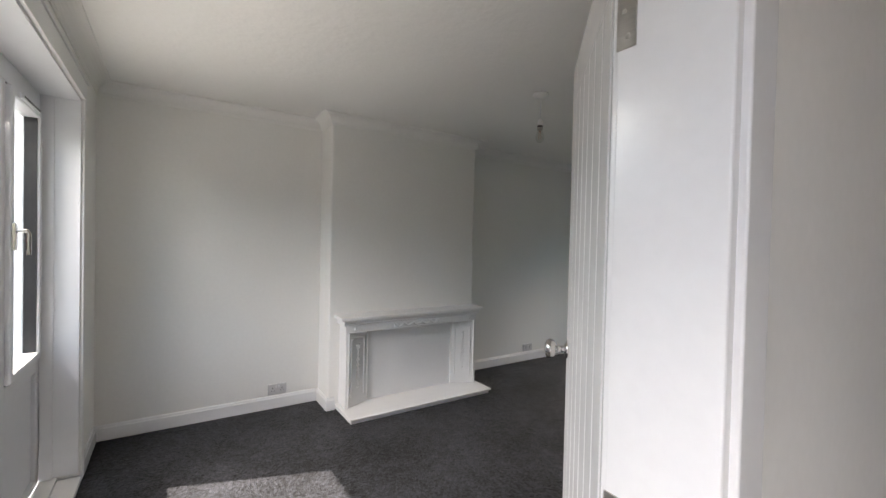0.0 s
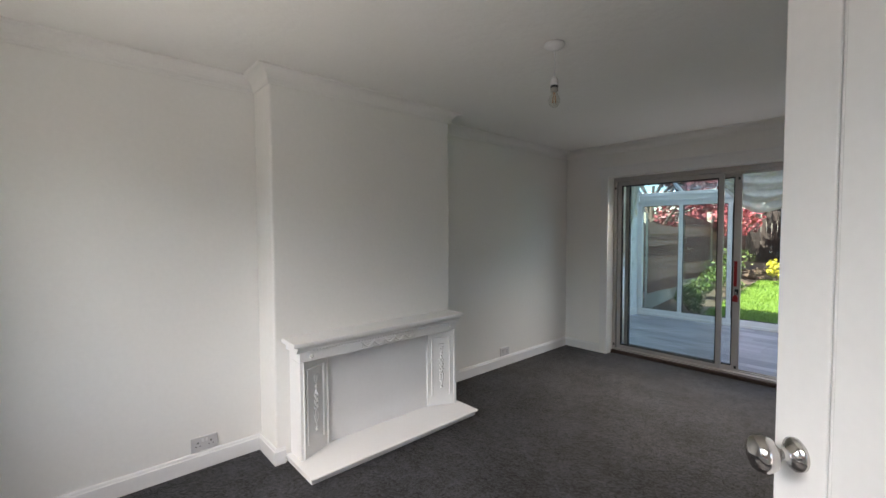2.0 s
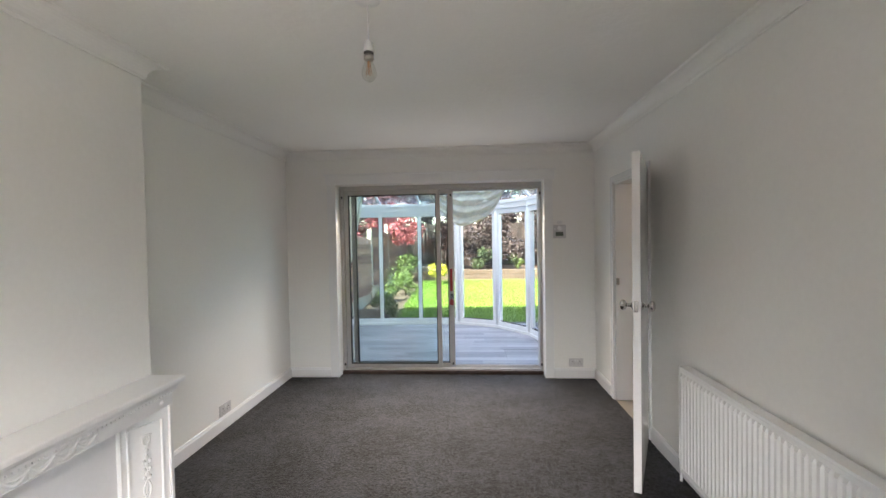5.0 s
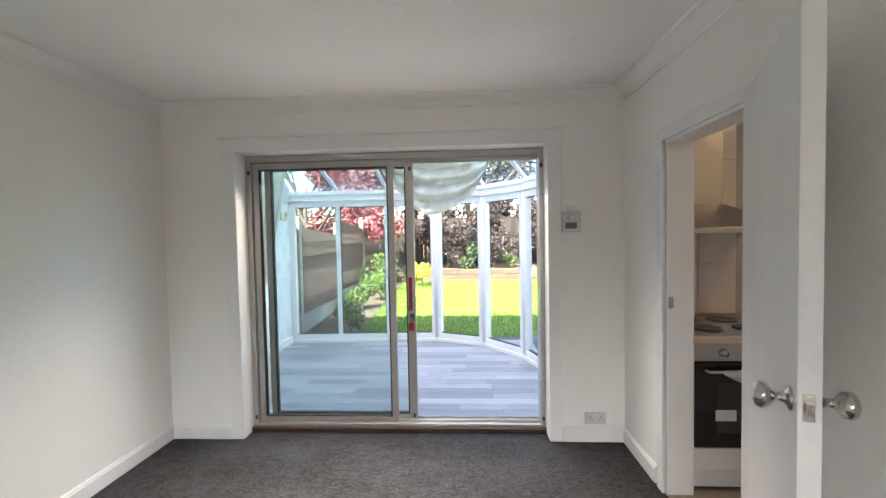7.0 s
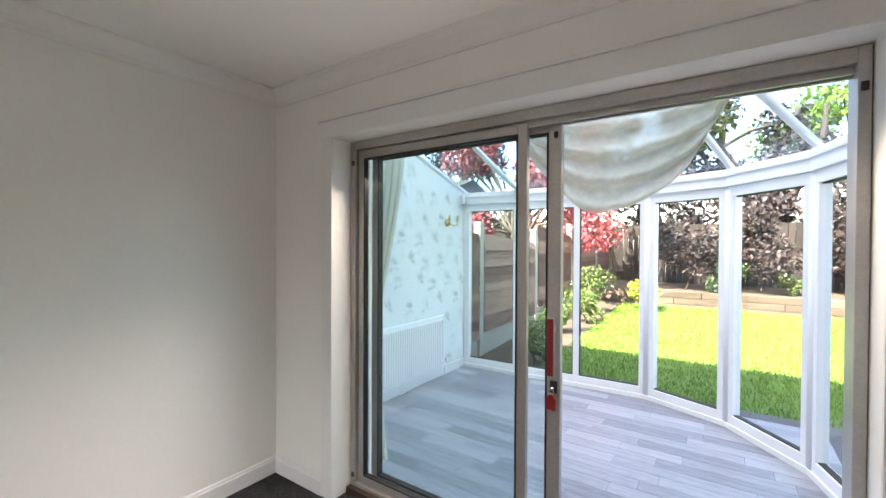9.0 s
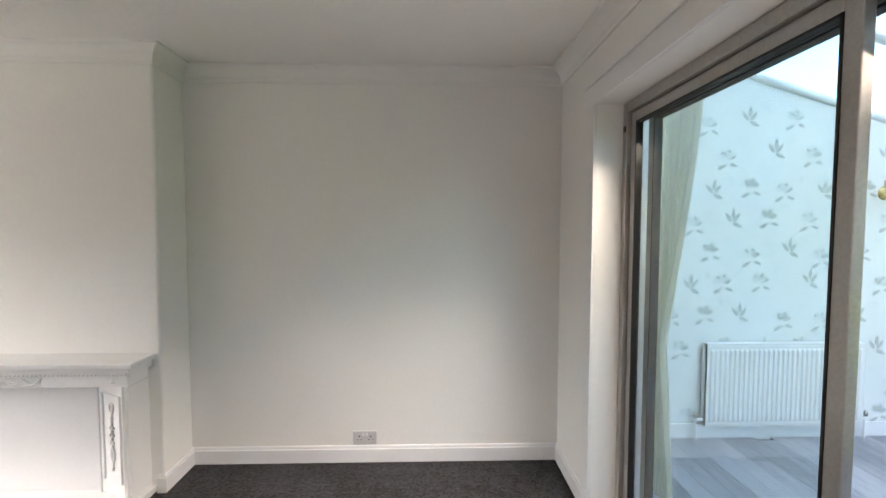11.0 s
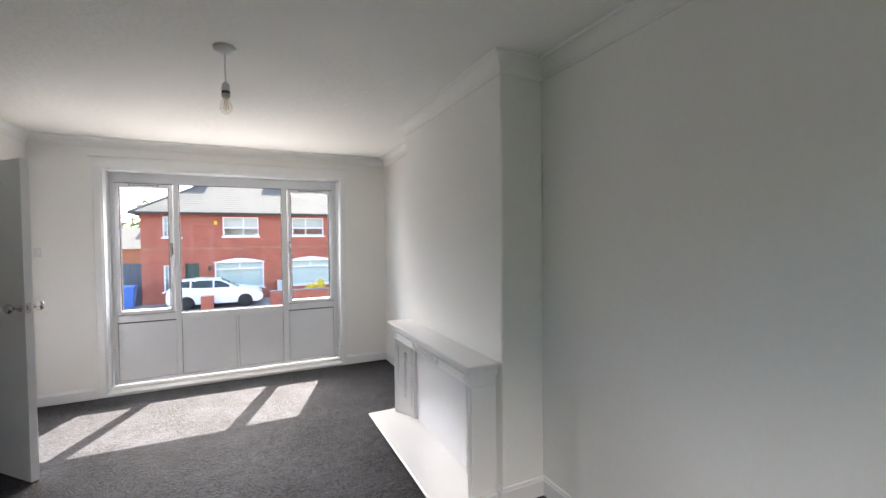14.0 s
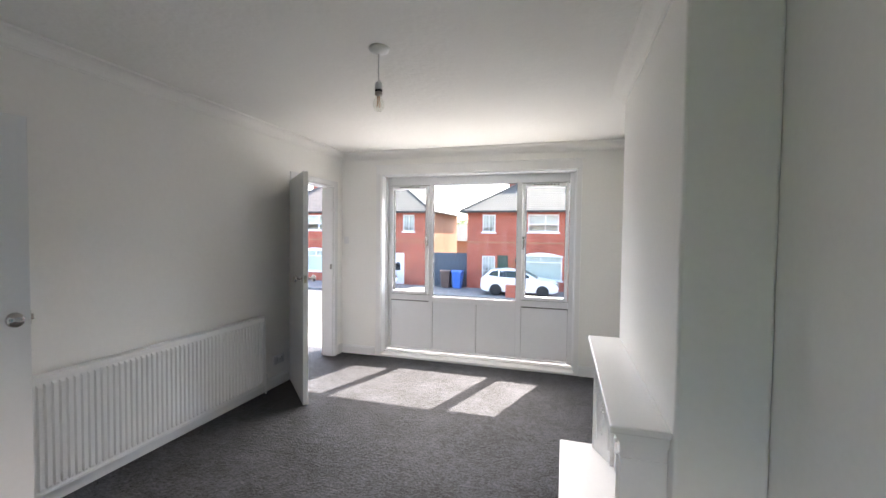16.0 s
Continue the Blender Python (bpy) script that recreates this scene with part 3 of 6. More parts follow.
def front_window():
    win = tagged(thing("window_1", (1.64, -0.2, 0.05), "wide white plastic window with side casements over solid panels"), kind="structure")
    a, b = -0.235, -0.168
    fr = Build()
    fr.box(0.545, 0.60, a, b, 0.05, 2.15).box(2.69, 2.733, a, b, 0.05, 2.15).box(0.60, 2.69, a, b, 2.05, 2.15).box(0.60, 2.69, a, b, 0.05, 0.085)
    fr.box(1.105, 1.165, a, b, 0.085, 2.05).box(2.152, 2.20, a, b, 0.085, 2.05).box(0.60, 1.105, a, b, 0.665, 0.735).box(1.165, 2.152, a, b, 0.655, 0.725).box(2.20, 2.69, a, b, 0.665, 0.735)
    fr.box(1.62, 1.645, a, b, 0.085, 0.655)
    fr.make("frame", M_UPVC, win, 0.006)
    for x0, x1 in ((0.60, 1.105), (1.165, 1.62), (1.645, 2.152), (2.20, 2.69)):
        Build().box(x0 + 0.0012, x1 - 0.0012, -0.21, -0.186, 0.0862, 0.654).make("panel", M_UPVC, win, 0.004)
        Build().box(x0 - 0.001, x1 + 0.001, -0.2125, -0.188, 0.086, 0.66).make("gasket", M_GASKET, win)
    pane(win, 1.165, 2.152, -0.2, 0.72, 2.052)
    g = Build()
    for x0, x1, z0, z1 in ((1.165, 1.171, 0.725, 2.05), (2.146, 2.152, 0.725, 2.05), (1.165, 2.152, 2.044, 2.05), (1.165, 2.152, 0.725, 0.731)):
        g.box(x0, x1, -0.208, -0.18, z0, z1)
    g.make("gasket", M_GASKET, win)
    for x0, x1, hx in ((0.60, 1.105, 1.087), (2.20, 2.69, 2.219)):
        s = Build()
        z0, z1, c, d = 0.742, 2.043, -0.225, -0.148
        s.box(x0 + 0.005, x0 + 0.04, c, d, z0, z1).box(x1 - 0.04, x1 - 0.005, c, d, z0, z1).box(x0 + 0.04, x1 - 0.04, c, d, z1 - 0.04, z1).box(x0 + 0.04, x1 - 0.04, c, d, z0, z0 + 0.04)
        s.make("sash", M_UPVC, win, 0.008)
        pane(win, x0 + 0.038, x1 - 0.038, -0.195, z0 + 0.038, z1 - 0.038)
        g = Build()
        g.box(x0 + 0.001, x1 - 0.001, -0.2, -0.17, z0 - 0.005, z0 - 0.001).box(x0 + 0.001, x1 - 0.001, -0.2, -0.17, z1 + 0.001, z1 + 0.005)
        g.box(x0 + 0.04, x0 + 0.046, -0.21, -0.16, z0 + 0.04, z1 - 0.04).box(x1 - 0.046, x1 - 0.04, -0.21, -0.16, z0 + 0.04, z1 - 0.04)
        g.make("gasket", M_GASKET, win)
        v = Build().box(x0 + 0.1, x1 - 0.1, d - 0.001, d + 0.012, z1 - 0.03, z1 - 0.008)
        v.make("trickle_vent", M_UPVC, win, 0.003)
        sl = Build()
        for i in range(8):
            sx = x0 + 0.115 + i * (x1 - x0 - 0.26) / 7
            sl.box(sx, sx + 0.022, d + 0.012, d + 0.0135, z1 - 0.024, z1 - 0.014)
        sl.each("slot", M_DARK, win)
        h = Build().box(hx - 0.014, hx + 0.014, d - 0.001, d + 0.012, 1.33, 1.45)
        h.tube([(hx, d + 0.01, 1.415), (hx, d + 0.045, 1.415), (hx, d + 0.05, 1.40), (hx, d + 0.05, 1.31)], 0.009, 8)
        h.make("handle", M_CHROME, win, 0.003)


front_window()


# ---- patio door ----
def patio_door():
    d = tagged(thing("door_1", (1.64, 5.45, 0.03), "grey aluminium sliding patio door standing half open"), kind="structure")
    y0, y1 = 5.405, 5.53
    f = Build().box(PX[0] + 0.002, 0.585, y0, y1, 0.03, 2.072).box(2.715, PX[1] - 0.002, y0, y1, 0.03, 2.072).box(0.585, 2.715, y0, y1, 2.025, 2.072).box(0.585, 2.715, y0, y1, 0.03, 0.055)
    f.box(0.585, 2.715, y0 + 0.03, y0 + 0.045, 2.0, 2.025).box(0.585, 2.715, y0 + 0.075, y0 + 0.09, 2.0, 2.025)
    f.box(0.585, 2.715, y0 + 0.04, y0 + 0.045, 0.055, 0.07).box(0.585, 2.715, y0 + 0.1, y0 + 0.105, 0.055, 0.07)
    f.make("frame", M_ALU, d, 0.003)
    Build().box(PX[0] + 0.002, PX[1] - 0.002, y0 - 0.035, y0, 0.0, 0.036).make("track", M_RUST, d, 0.004)
    for x0, x1, ya, yb, nm in ((0.59, 1.655, 5.425, 5.455, "fixed_leaf"), (0.655, 1.795, 5.475, 5.51, "sliding_leaf")):
        s = 0.045 if nm == "fixed_leaf" else 0.06
        b = Build().box(x0, x0 + 0.045, ya, yb, 0.058, 2.02).box(x1 - s, x1, ya, yb, 0.058, 2.02).box(x0 + 0.045, x1 - s, ya, yb, 1.975, 2.02).box(x0 + 0.045, x1 - s, ya, yb, 0.058, 0.1)
        leaf = b.make(nm, M_ALU, d, 0.003)
        pane(d, x0 + 0.043, x1 - s + 0.002, (ya + yb) / 2, 0.098, 1.977, M_PATIO)
        g = Build().box(x0 + 0.045, x0 + 0.053, ya - 0.001, yb + 0.001, 0.1, 1.975).box(x1 - s - 0.008, x1 - s, ya - 0.001, yb + 0.001, 0.1, 1.975)
        g.box(x0 + 0.045, x1 - s, ya - 0.001, yb + 0.001, 1.967, 1.975).box(x0 + 0.045, x1 - s, ya - 0.001, yb + 0.001, 0.1, 0.108).make("gasket", M_GASKET, d)
    hb = Build().box(1.751, 1.779, 5.428, 5.436, 0.9, 1.15)
    hb.make("handle", M_RED, d, 0.003)
    Build().box(1.748, 1.782, 5.436, 5.443, 0.895, 1.155).make("handle_backing", M_ALU, d, 0.002)
    Build().box(1.757, 1.776, 5.443, 5.476, 0.93, 0.965).box(1.757, 1.776, 5.443, 5.476, 1.085, 1.12).each("bracket", M_ALU, d, 0.003)
    Build().box(1.752, 1.785, 5.466, 5.476, 0.815, 0.87).make("lock", M_DARK, d, 0.003)
    Build().tube([(1.768, 5.466, 0.842), (1.768, 5.45, 0.842), (1.766, 5.446, 0.835)], 0.006, 8).tube([(1.766 + 0.012 * math.sin(k * 0.7854), 5.446, 0.826 + 0.012 * math.cos(k * 0.7854)) for k in range(9)], 0.002, 6).make("key_ring", M_CHROME, d)
    Build().prism([(1.757, 0.815), (1.775, 0.815), (1.787, 0.79), (1.785, 0.745), (1.742, 0.75), (1.745, 0.795)], "y", 5.442, 5.45).make("red_key_tag", M_RED, d, 0.002)
    st = Build()
    for sx, sz, sy in ((0.57, 1.95, y0), (0.57, 0.1, y0), (2.73, 0.1, y0), (2.73, 1.95, y0), (1.77, 1.96, 5.475), (1.77, 0.09, 5.475)):
        st.box(sx - 0.009, sx + 0.009, sy - 0.006, sy + 0.002, sz - 0.014, sz + 0.014)
    st.each("stop", M_DARK, d, 0.002)


patio_door()


# ---- fire surround ----
def fire_surround():
    t = thing("fire_surround", (0.3, 2.26, 0), "white painted moulded fire surround with hearth and blanked opening", "fireplace")
    h = Build()
    h.prism([(0.277, 0.0), (0.628, 0.0), (0.628, 0.03), (0.277, 0.03)], "y", 1.585, 2.935)
    h.prism([(0.277, 0.03), (0.642, 0.03), (0.65, 0.036), (0.648, 0.044), (0.64, 0.048), (0.277, 0.048)], "y", 1.572, 2.948)
    h.make("hearth", M_GLOSS, t, 0.004)
    X, ya, yb, z0 = 0.436, 1.606, 2.916, 0.048
    yi, yj, xi = 1.832, 2.690, 0.335
    b = Build()
    b.slab([(0.277, ya), (X - 0.012, ya), (X, ya), (X, ya + 0.018), (xi + 0.004, yi), (xi - 0.012, yi), (0.277, yi)], z0, 0.655)
    b.slab([(0.277, yj), (xi - 0.012, yj), (xi + 0.004, yj), (X, yb - 0.018), (X, yb), (0.277, yb)], z0, 0.655)
    b.each("jamb", M_SATIN, t, 0.003)
    Build().box(0.2775, 0.327, yi, yj, z0, 0.656).make("back_panel", M_GLOSS, t, 0.001)
    Build().box(0.2775, X, ya, yb, 0.656, 0.716).make("frieze", M_SATIN, t, 0.003)
    prof = [(0.2775, 0.716), (X + 0.004, 0.716), (X + 0.006, 0.724), (X + 0.014, 0.728), (X + 0.016, 0.742), (X + 0.026, 0.748), (X + 0.03, 0.76), (0.2775, 0.76)]
    Build().prism(prof, "y", ya - 0.02, yb + 0.02).make("moulding", M_SATIN, t, 0.001)
    sh = Build().box(0.2775, 0.478, ya - 0.05, yb + 0.05, 0.7605, 0.788)
    sh.make("shelf", M_SATIN, t, 0.006)
    dn = Build()
    for i in range(62):
        y = ya + 0.004 + i * 0.0212
        dn.box(X + 0.004, X + 0.013, y, y + 0.011, 0.717, 0.7275)
    tagged(dn.make("dentils", M_SATIN, t), kind="stuff")
    sw = Build()
    c, wd, n = (ya + yb) / 2, 0.088, 5
    sw.box(X, X + 0.005, c - n * wd / 2 - 0.01, c + n * wd / 2 + 0.01, 0.705, 0.709).box(X, X + 0.005, c - n * wd / 2 - 0.01, c + n * wd / 2 + 0.01, 0.662, 0.665)
    for i in range(n):
        y0 = c + (i - n / 2) * wd
        sw.tube([(X + 0.003, y0 + wd * k / 8, 0.703 - 0.03 * math.sin(math.pi * k / 8)) for k in range(9)], 0.0075, 6)
        sw.tube([(X + 0.003, y0 + wd * k / 8, 0.703 - 0.014 * math.sin(math.pi * k / 8)) for k in range(9)], 0.003, 6)
        sw.ball((X + 0.003, y0, 0.701), 0.008, n=8).tube([(X + 0.003, y0, 0.7), (X + 0.003, y0, 0.668)], 0.004, 6, r2=0.0015)
    sw.ball((X + 0.003, c + n * wd / 2, 0.701), 0.008, n=8).tube([(X + 0.003, c + n * wd / 2, 0.7), (X + 0.003, c + n * wd / 2, 0.668)], 0.004, 6, r2=0.0015)
    sw.make("festoon", M_SATIN, t)
    bs = Build()
    for y in (ya + 0.075, yb - 0.075):
        bs.lathe([(0, 0.013), (0.004, 0.013), (0.006, 0.008), (0.012, 0.007), (0.013, 0)], (X, y, 0.686), (1, 0, 0), 14)
    bs.each("boss", M_SATIN, t)
    # raised frames and plant sprays on the splayed jambs
    for (p0, p1) in (((X, ya + 0.018), (xi + 0.004, yi)), ((xi + 0.004, yj), (X, yb - 0.018))):
        p0, p1 = Vector(p0), Vector(p1)
        u = (p1 - p0).normalized()
        nrm = Vector((-u.y, u.x))
        nrm = -nrm if nrm.x < 0 else nrm
        ln = (p1 - p0).length
        at = lambda s, z, o=0.0: (p0.x + u.x * s + nrm.x * o, p0.y + u.y * s + nrm.y * o, z)

        def strip(b, s0, s1, za, zb, o):
            b.add([at(s0, za), at(s1, za), at(s1, zb), at(s0, zb), at(s0 + 0.004, za, o), at(s1 - 0.004, za, o), at(s1 - 0.004, zb, o), at(s0 + 0.004, zb, o)],
                  [(0, 1, 2, 3), (4, 5, 6, 7), (0, 1, 5, 4), (1, 2, 6, 5), (2, 3, 7, 6), (3, 0, 4, 7)])
        m = Build()
        strip(m, 0.03, 0.046, 0.13, 0.60, 0.009)
        strip(m, ln - 0.05, ln - 0.034, 0.13, 0.60, 0.009)
        strip(m, 0.046, ln - 0.05, 0.592, 0.60, 0.007)
        strip(m, ln - 0.012, ln, 0.048, 0.655, 0.012)
        strip(m, 0.0, 0.008, 0.048, 0.655, 0.008)
        m.make("bead", M_SATIN, t, 0.001)
        k = Build()
        s = ln / 2
        k.tube([at(s + 0.004 * math.sin(z * 40), z, 0.004) for z in [0.2 + 0.34 * i / 16 for i in range(17)]], 0.0035, 6)
        for sd in (-1, 1):
            k.tube([at(s + sd * 0.022 * math.sin(a) - sd * 0.006, 0.50 + 0.05 * (1 - math.cos(a)) / 2, 0.004) for a in [i * 0.5 for i in range(9)]], 0.0035, 6)
            k.tube([at(s + sd * 0.016 * math.sin(a), 0.235 + 0.09 * a / 3.1, 0.004) for a in [i * 0.39 for i in range(9)]], 0.0045, 6)
            for z in (0.34, 0.38, 0.42):
                k.ball(at(s + sd * 0.012, z, 0.004), 0.008, (1, 1, 1.3), 8)
        for z in (0.2, 0.36, 0.4, 0.44, 0.47):
            k.ball(at(s, z, 0.004), 0.009, (1, 1, 1.4), 8)
        k.make("spray", M_SATIN, t)


fire_surround()


# ---- doors ----
def panel_door(name, hinge, angle, width, height, knob_z, boards, label):
    """Leaf along +x from the hinge, its boarded face towards +y."""
    t = thing(name, (0, 0, 0), label, "door")
    th = 0.042
    sw = 0.105
    if boards:
        body = Build().box(0, width, 0, th - 0.005, 0.008, height)
        body.box(0, sw, th - 0.005, th, 0.008, height).box(width - sw, width, th - 0.005, th, 0.008, height).box(sw, width - sw, th - 0.005, th, height - 0.12, height).box(sw, width - sw, th - 0.005, th, 0.008, 0.2)
    else:
        body = Build().box(0, width, 0, th, 0.008, height)
    body.make("leaf", M_GLOSS, t, 0.002)
    if boards:
        n = 6
        bw = (width - 2 * sw - 0.012) / n
        for i in range(n):
            x = sw + 0.006 + i * bw
            Build().box(x + 0.003, x + bw - 0.003, th - 0.0052, th + 0.001, 0.204, height - 0.124).make("board", M_GLOSS, t, 0.0035)
    kx = width - 0.05
    k = Build()
    for s, y in ((-1, 0.0), (1, th)):
        k.lathe([(0, 0.027), (0.005, 0.027), (0.008, 0.02), (0.014, 0.011), (0.03, 0.010), (0.036, 0.016), (0.044, 0.027), (0.056, 0.031), (0.066, 0.027), (0.072, 0.015), (0.074, 0)], (kx, y, knob_z), (0, s, 0), 24)
    k.each("knob", M_CHROME, t)
    Build().box(width - 0.001, width + 0.002, 0.008, 0.03, knob_z - 0.03, knob_z + 0.03).box(width, width + 0.01, 0.012, 0.026, knob_z - 0.012, knob_z + 0.012).make("latch", M_CHROME, t, 0.002)
    for z in (0.16, 1.02, height - 0.255):
        b = Build().box(-0.0015, 0.0, 0.004, 0.034, z - 0.05, z + 0.05).tube([(-0.006, th + 0.004, z - 0.05), (-0.006, th + 0.004, z + 0.05)], 0.006, 10)
        for dz in (-0.034, 0, 0.034):
            b.lathe([(0, 0.004), (0.0012, 0.003)], (-0.0015, 0.014 + 0.008 * (dz == 0), z + dz), (-1, 0, 0), 8)
        b.make("hinge", M_STEEL, t)
    t.matrix_world = pose(*hinge, 0, 0, angle) @ pose(0, -th, 0)
    return t


def ang(p, q):
    return math.degrees(math.atan2(q[1] - p[1], q[0] - p[0]))


_h, _e = (3.25, 0.972), (2.703, 1.52)
panel_door("hall_door", (*_h, 0), ang(_h, _e), 0.77, 1.975, 1.075, True, "white gloss boarded door standing open into the room")
_h, _e = (W - 0.012, 3.965), (2.932, 3.285)
_k = panel_door("kitchen_door", (*_h, 0), ang(_h, _e), 0.755, 1.95, 1.075, False, "plain white gloss door standing open beside the radiator")
_b = Build()
_b.box(W + 0.01, W + 0.035, KY[1] - 0.026, KY[1] - 0.021, 1.04, 1.1).box(W + 0.01, W + 0.035, DY[0] + 0.021, DY[0] + 0.026, 1.04, 1.1)
structure(_b, "strike_plates", M_CHROME, "chrome latch plates let into the door linings", 0.001)
_b = Build()
for z in (0.16, 1.02, 1.72):
    _b.box(W + 0.002, W + 0.03, DY[1] - 0.0235, DY[1] - 0.022, z - 0.05, z + 0.05)
    for dz in (-0.034, 0, 0.034):
        _b.lathe([(0, 0.004), (0.0012, 0.003)], (W + 0.018 - 0.006 * (dz == 0), DY[1] - 0.0235, z + dz), (0, -1, 0), 8)
structure(_b, "hinge_plates", M_STEEL, "steel hinge leaves screwed to the door lining")


# ---- radiators ----
def radiator(name, wall_x, face_x, y0, y1, z0, z1, label):
    """A single-panel convector radiator with pressed flutes; face_x is the front, wall_x the wall."""
    s = 1 if face_x > wall_x else -1
    t = thing(name, (wall_x, (y0 + y1) / 2, z0), label, "radiator")
    pitch = 0.0333
    n = max(4, int((y1 - y0 - 0.04) / pitch))
    st = (y1 - y0 - 0.04) / n
    pts = [(y0, 0.0)]
    for i in range(n):
        y = y0 + 0.02 + i * st
        pts += [(y, 0), (y + st * 0.2, 0.010), (y + st * 0.62, 0.010), (y + st * 0.82, 0)]
    pts.append((y1, 0.0))
    zs = [(z0, -0.004), (z0 + 0.012, 0.0), (z0 + 0.028, 0.0), (z0 + 0.045, 1.0), (z1 - 0.045, 1.0), (z1 - 0.028, 0.0), (z1 - 0.012, 0.0), (z1, -0.004)]
    vs, m = [], len(pts)
    for z, k in zs:
        vs += [(face_x - s * (0.010 - (o * k if k >= 0 else k)), y, z) for y, o in pts]
    fs = [(j * m + i, j * m + i + 1, (j + 1) * m + i + 1, (j + 1) * m + i) for j in range(len(zs) - 1) for i in range(m - 1)]
    p = Build().add(vs, fs)
    xa, xb = sorted((face_x - s * 0.0115, face_x - s * 0.03))
    p.box(xa, xb, y0, y1, z0, z1)
    p.make("panel", M_SATIN, t)
    xa, xb = sorted((face_x - s * 0.008, wall_x + s * 0.02))
    Build().box(xa, xb, y0, y0 + 0.004, z0 + 0.01, z1 + 0.004).box(xa, xb, y1 - 0.004, y1, z0 + 0.01, z1 + 0.004).box(xa, xb, y0, y1, z1 + 0.001, z1 + 0.006).make("casing", M_SATIN, t, 0.001)
    bx = (wall_x + face_x) / 2
    b = Build()
    for y in (y0 + 0.2, y1 - 0.2):
        b.box(*sorted((wall_x, face_x - s * 0.03)), y - 0.015, y + 0.015, z0 + 0.05, z1 - 0.05)
    b.each("bracket", M_STEEL, t)
    v = Build()
    for y, d in ((y0, -1), (y1, 1)):
        v.tube([(bx, y, z0 + 0.035), (bx, y + d * 0.045, z0 + 0.035)], 0.011, 10).tube([(bx, y + d * 0.045, z0 + 0.05), (bx, y + d * 0.045, 0.001)], 0.0085, 10)
    v.each("pipe", M_SATIN, t)
    hd = Build()
    for y in (y0 - 0.045, y1 + 0.045):
        hd.lathe([(0, 0.012), (0.004, 0.018), (0.03, 0.017), (0.038, 0.013), (0.04, 0)], (bx, y, z0 + 0.048), (0, 0, 1), 14)
    hd.each("valve", M_PLASTIC if s < 0 else M_CHROME, t)


radiator("radiator", W, 3.178, 1.455, 3.39, 0.09, 0.705, "long white fluted panel radiator under a plain wall")


# ---- pendant lamp ----
def pendant(x, y):
    t = thing("pendant_lamp", (x, y, H), "bare clear bulb on a white ceiling pendant", "lamp")
    Build().lathe([(0, 0.052), (0.006, 0.054), (0.016, 0.05), (0.026, 0.032), (0.032, 0.012), (0.034, 0)], (x, y, H), (0, 0, -1), 28).make("ceiling_rose", M_PLASTIC, t)
    Build().tube([(x, y, H - 0.03), (x + 0.001, y, 2.32), (x, y, 2.25)], 0.0032, 8).make("flex", M_PLASTIC, t)
    Build().lathe([(0, 0.008), (0.008, 0.017), (0.03, 0.019), (0.032, 0.021), (0.042, 0.021), (0.044, 0.019)], (x, y, 2.258), (0, 0, -1), 20).make("holder", M_PLASTIC, t)
    Build().lathe([(0, 0.0195), (0.012, 0.0195)], (x, y, 2.214), (0, 0, -1), 20).make("collar", M_DARK, t)
    Build().lathe([(0, 0.019), (0.014, 0.02), (0.02, 0.016)], (x, y, 2.202), (0, 0, -1), 20).make("lamp_cap", M_STEEL, t)
    g = Build().lathe([(0, 0.014), (0.012, 0.017), (0.03, 0.026), (0.046, 0.030), (0.06, 0.029), (0.074, 0.021), (0.082, 0.01), (0.084, 0)], (x, y, 2.184), (0, 0, -1), 24).make("bulb", M_BULB, t)
    g.visible_shadow = False
    f = Build()
    for k in range(4):
        a = k * math.pi / 2
        f.tube([(x + 0.004 * math.cos(a), y + 0.004 * math.sin(a), 2.18), (x + 0.011 * math.cos(a), y + 0.011 * math.sin(a), 2.125)], 0.0012, 6)
    f.make("filament", M_AMBER, t)


pendant(1.597, 2.519)


# ---- sockets, switch, thermostat ----
def socket(face, c, label):
    """A double socket; face is the axis it looks along: '+x', '-x' or '-y'."""
    t = thing("double_socket", c, label, "socket", "double sockets low on the walls")
    d = {"+x": ((0, 1), 1), "-x": ((0, -1), -1), "-y": ((1, 0), -1)}[face]

    def bx(b, u0, u1, o0, o1, z0, z1):
        s = d[1]
        if face[1] == "x":
            return b.box(*sorted((c[0] + s * o0, c[0] + s * o1)), c[1] + u0, c[1] + u1, c[2] + z0, c[2] + z1)
        return b.box(c[0] + u0, c[0] + u1, *sorted((c[1] + s * o0, c[1] + s * o1)), c[2] + z0, c[2] + z1)
    bx(Build(), -0.073, 0.073, 0, 0.009, -0.043, 0.043).make("plate", M_GREYP, t, 0.003)
    k, r = Build(), Build()
    for u in (-0.036, 0.036):
        bx(k, u - 0.004, u + 0.004, 0.0085, 0.0096, 0.004, 0.014)
        bx(k, u - 0.015, u - 0.008, 0.0085, 0.0096, -0.014, -0.009)
        bx(k, u + 0.008, u + 0.015, 0.0085, 0.0096, -0.014, -0.009)
        bx(r, u * 0.3 - 0.006, u * 0.3 + 0.006, 0.0085, 0.013, 0.012, 0.032)
    k.each("pin_hole", M_DARK, t)
    r.each("rocker", M_PLASTIC, t, 0.001)


socket("+x", (0.0, 1.178, 0.155), "double socket with pale plate above the skirting")
socket("+x", (0.0, 4.055, 0.155), "double socket with pale plate above the skirting")
socket("-y", (3.062, L, 0.165), "double socket with pale plate beside the patio door")
socket("-x", (W, 1.18, 0.25), "double socket with pale plate behind the open door")

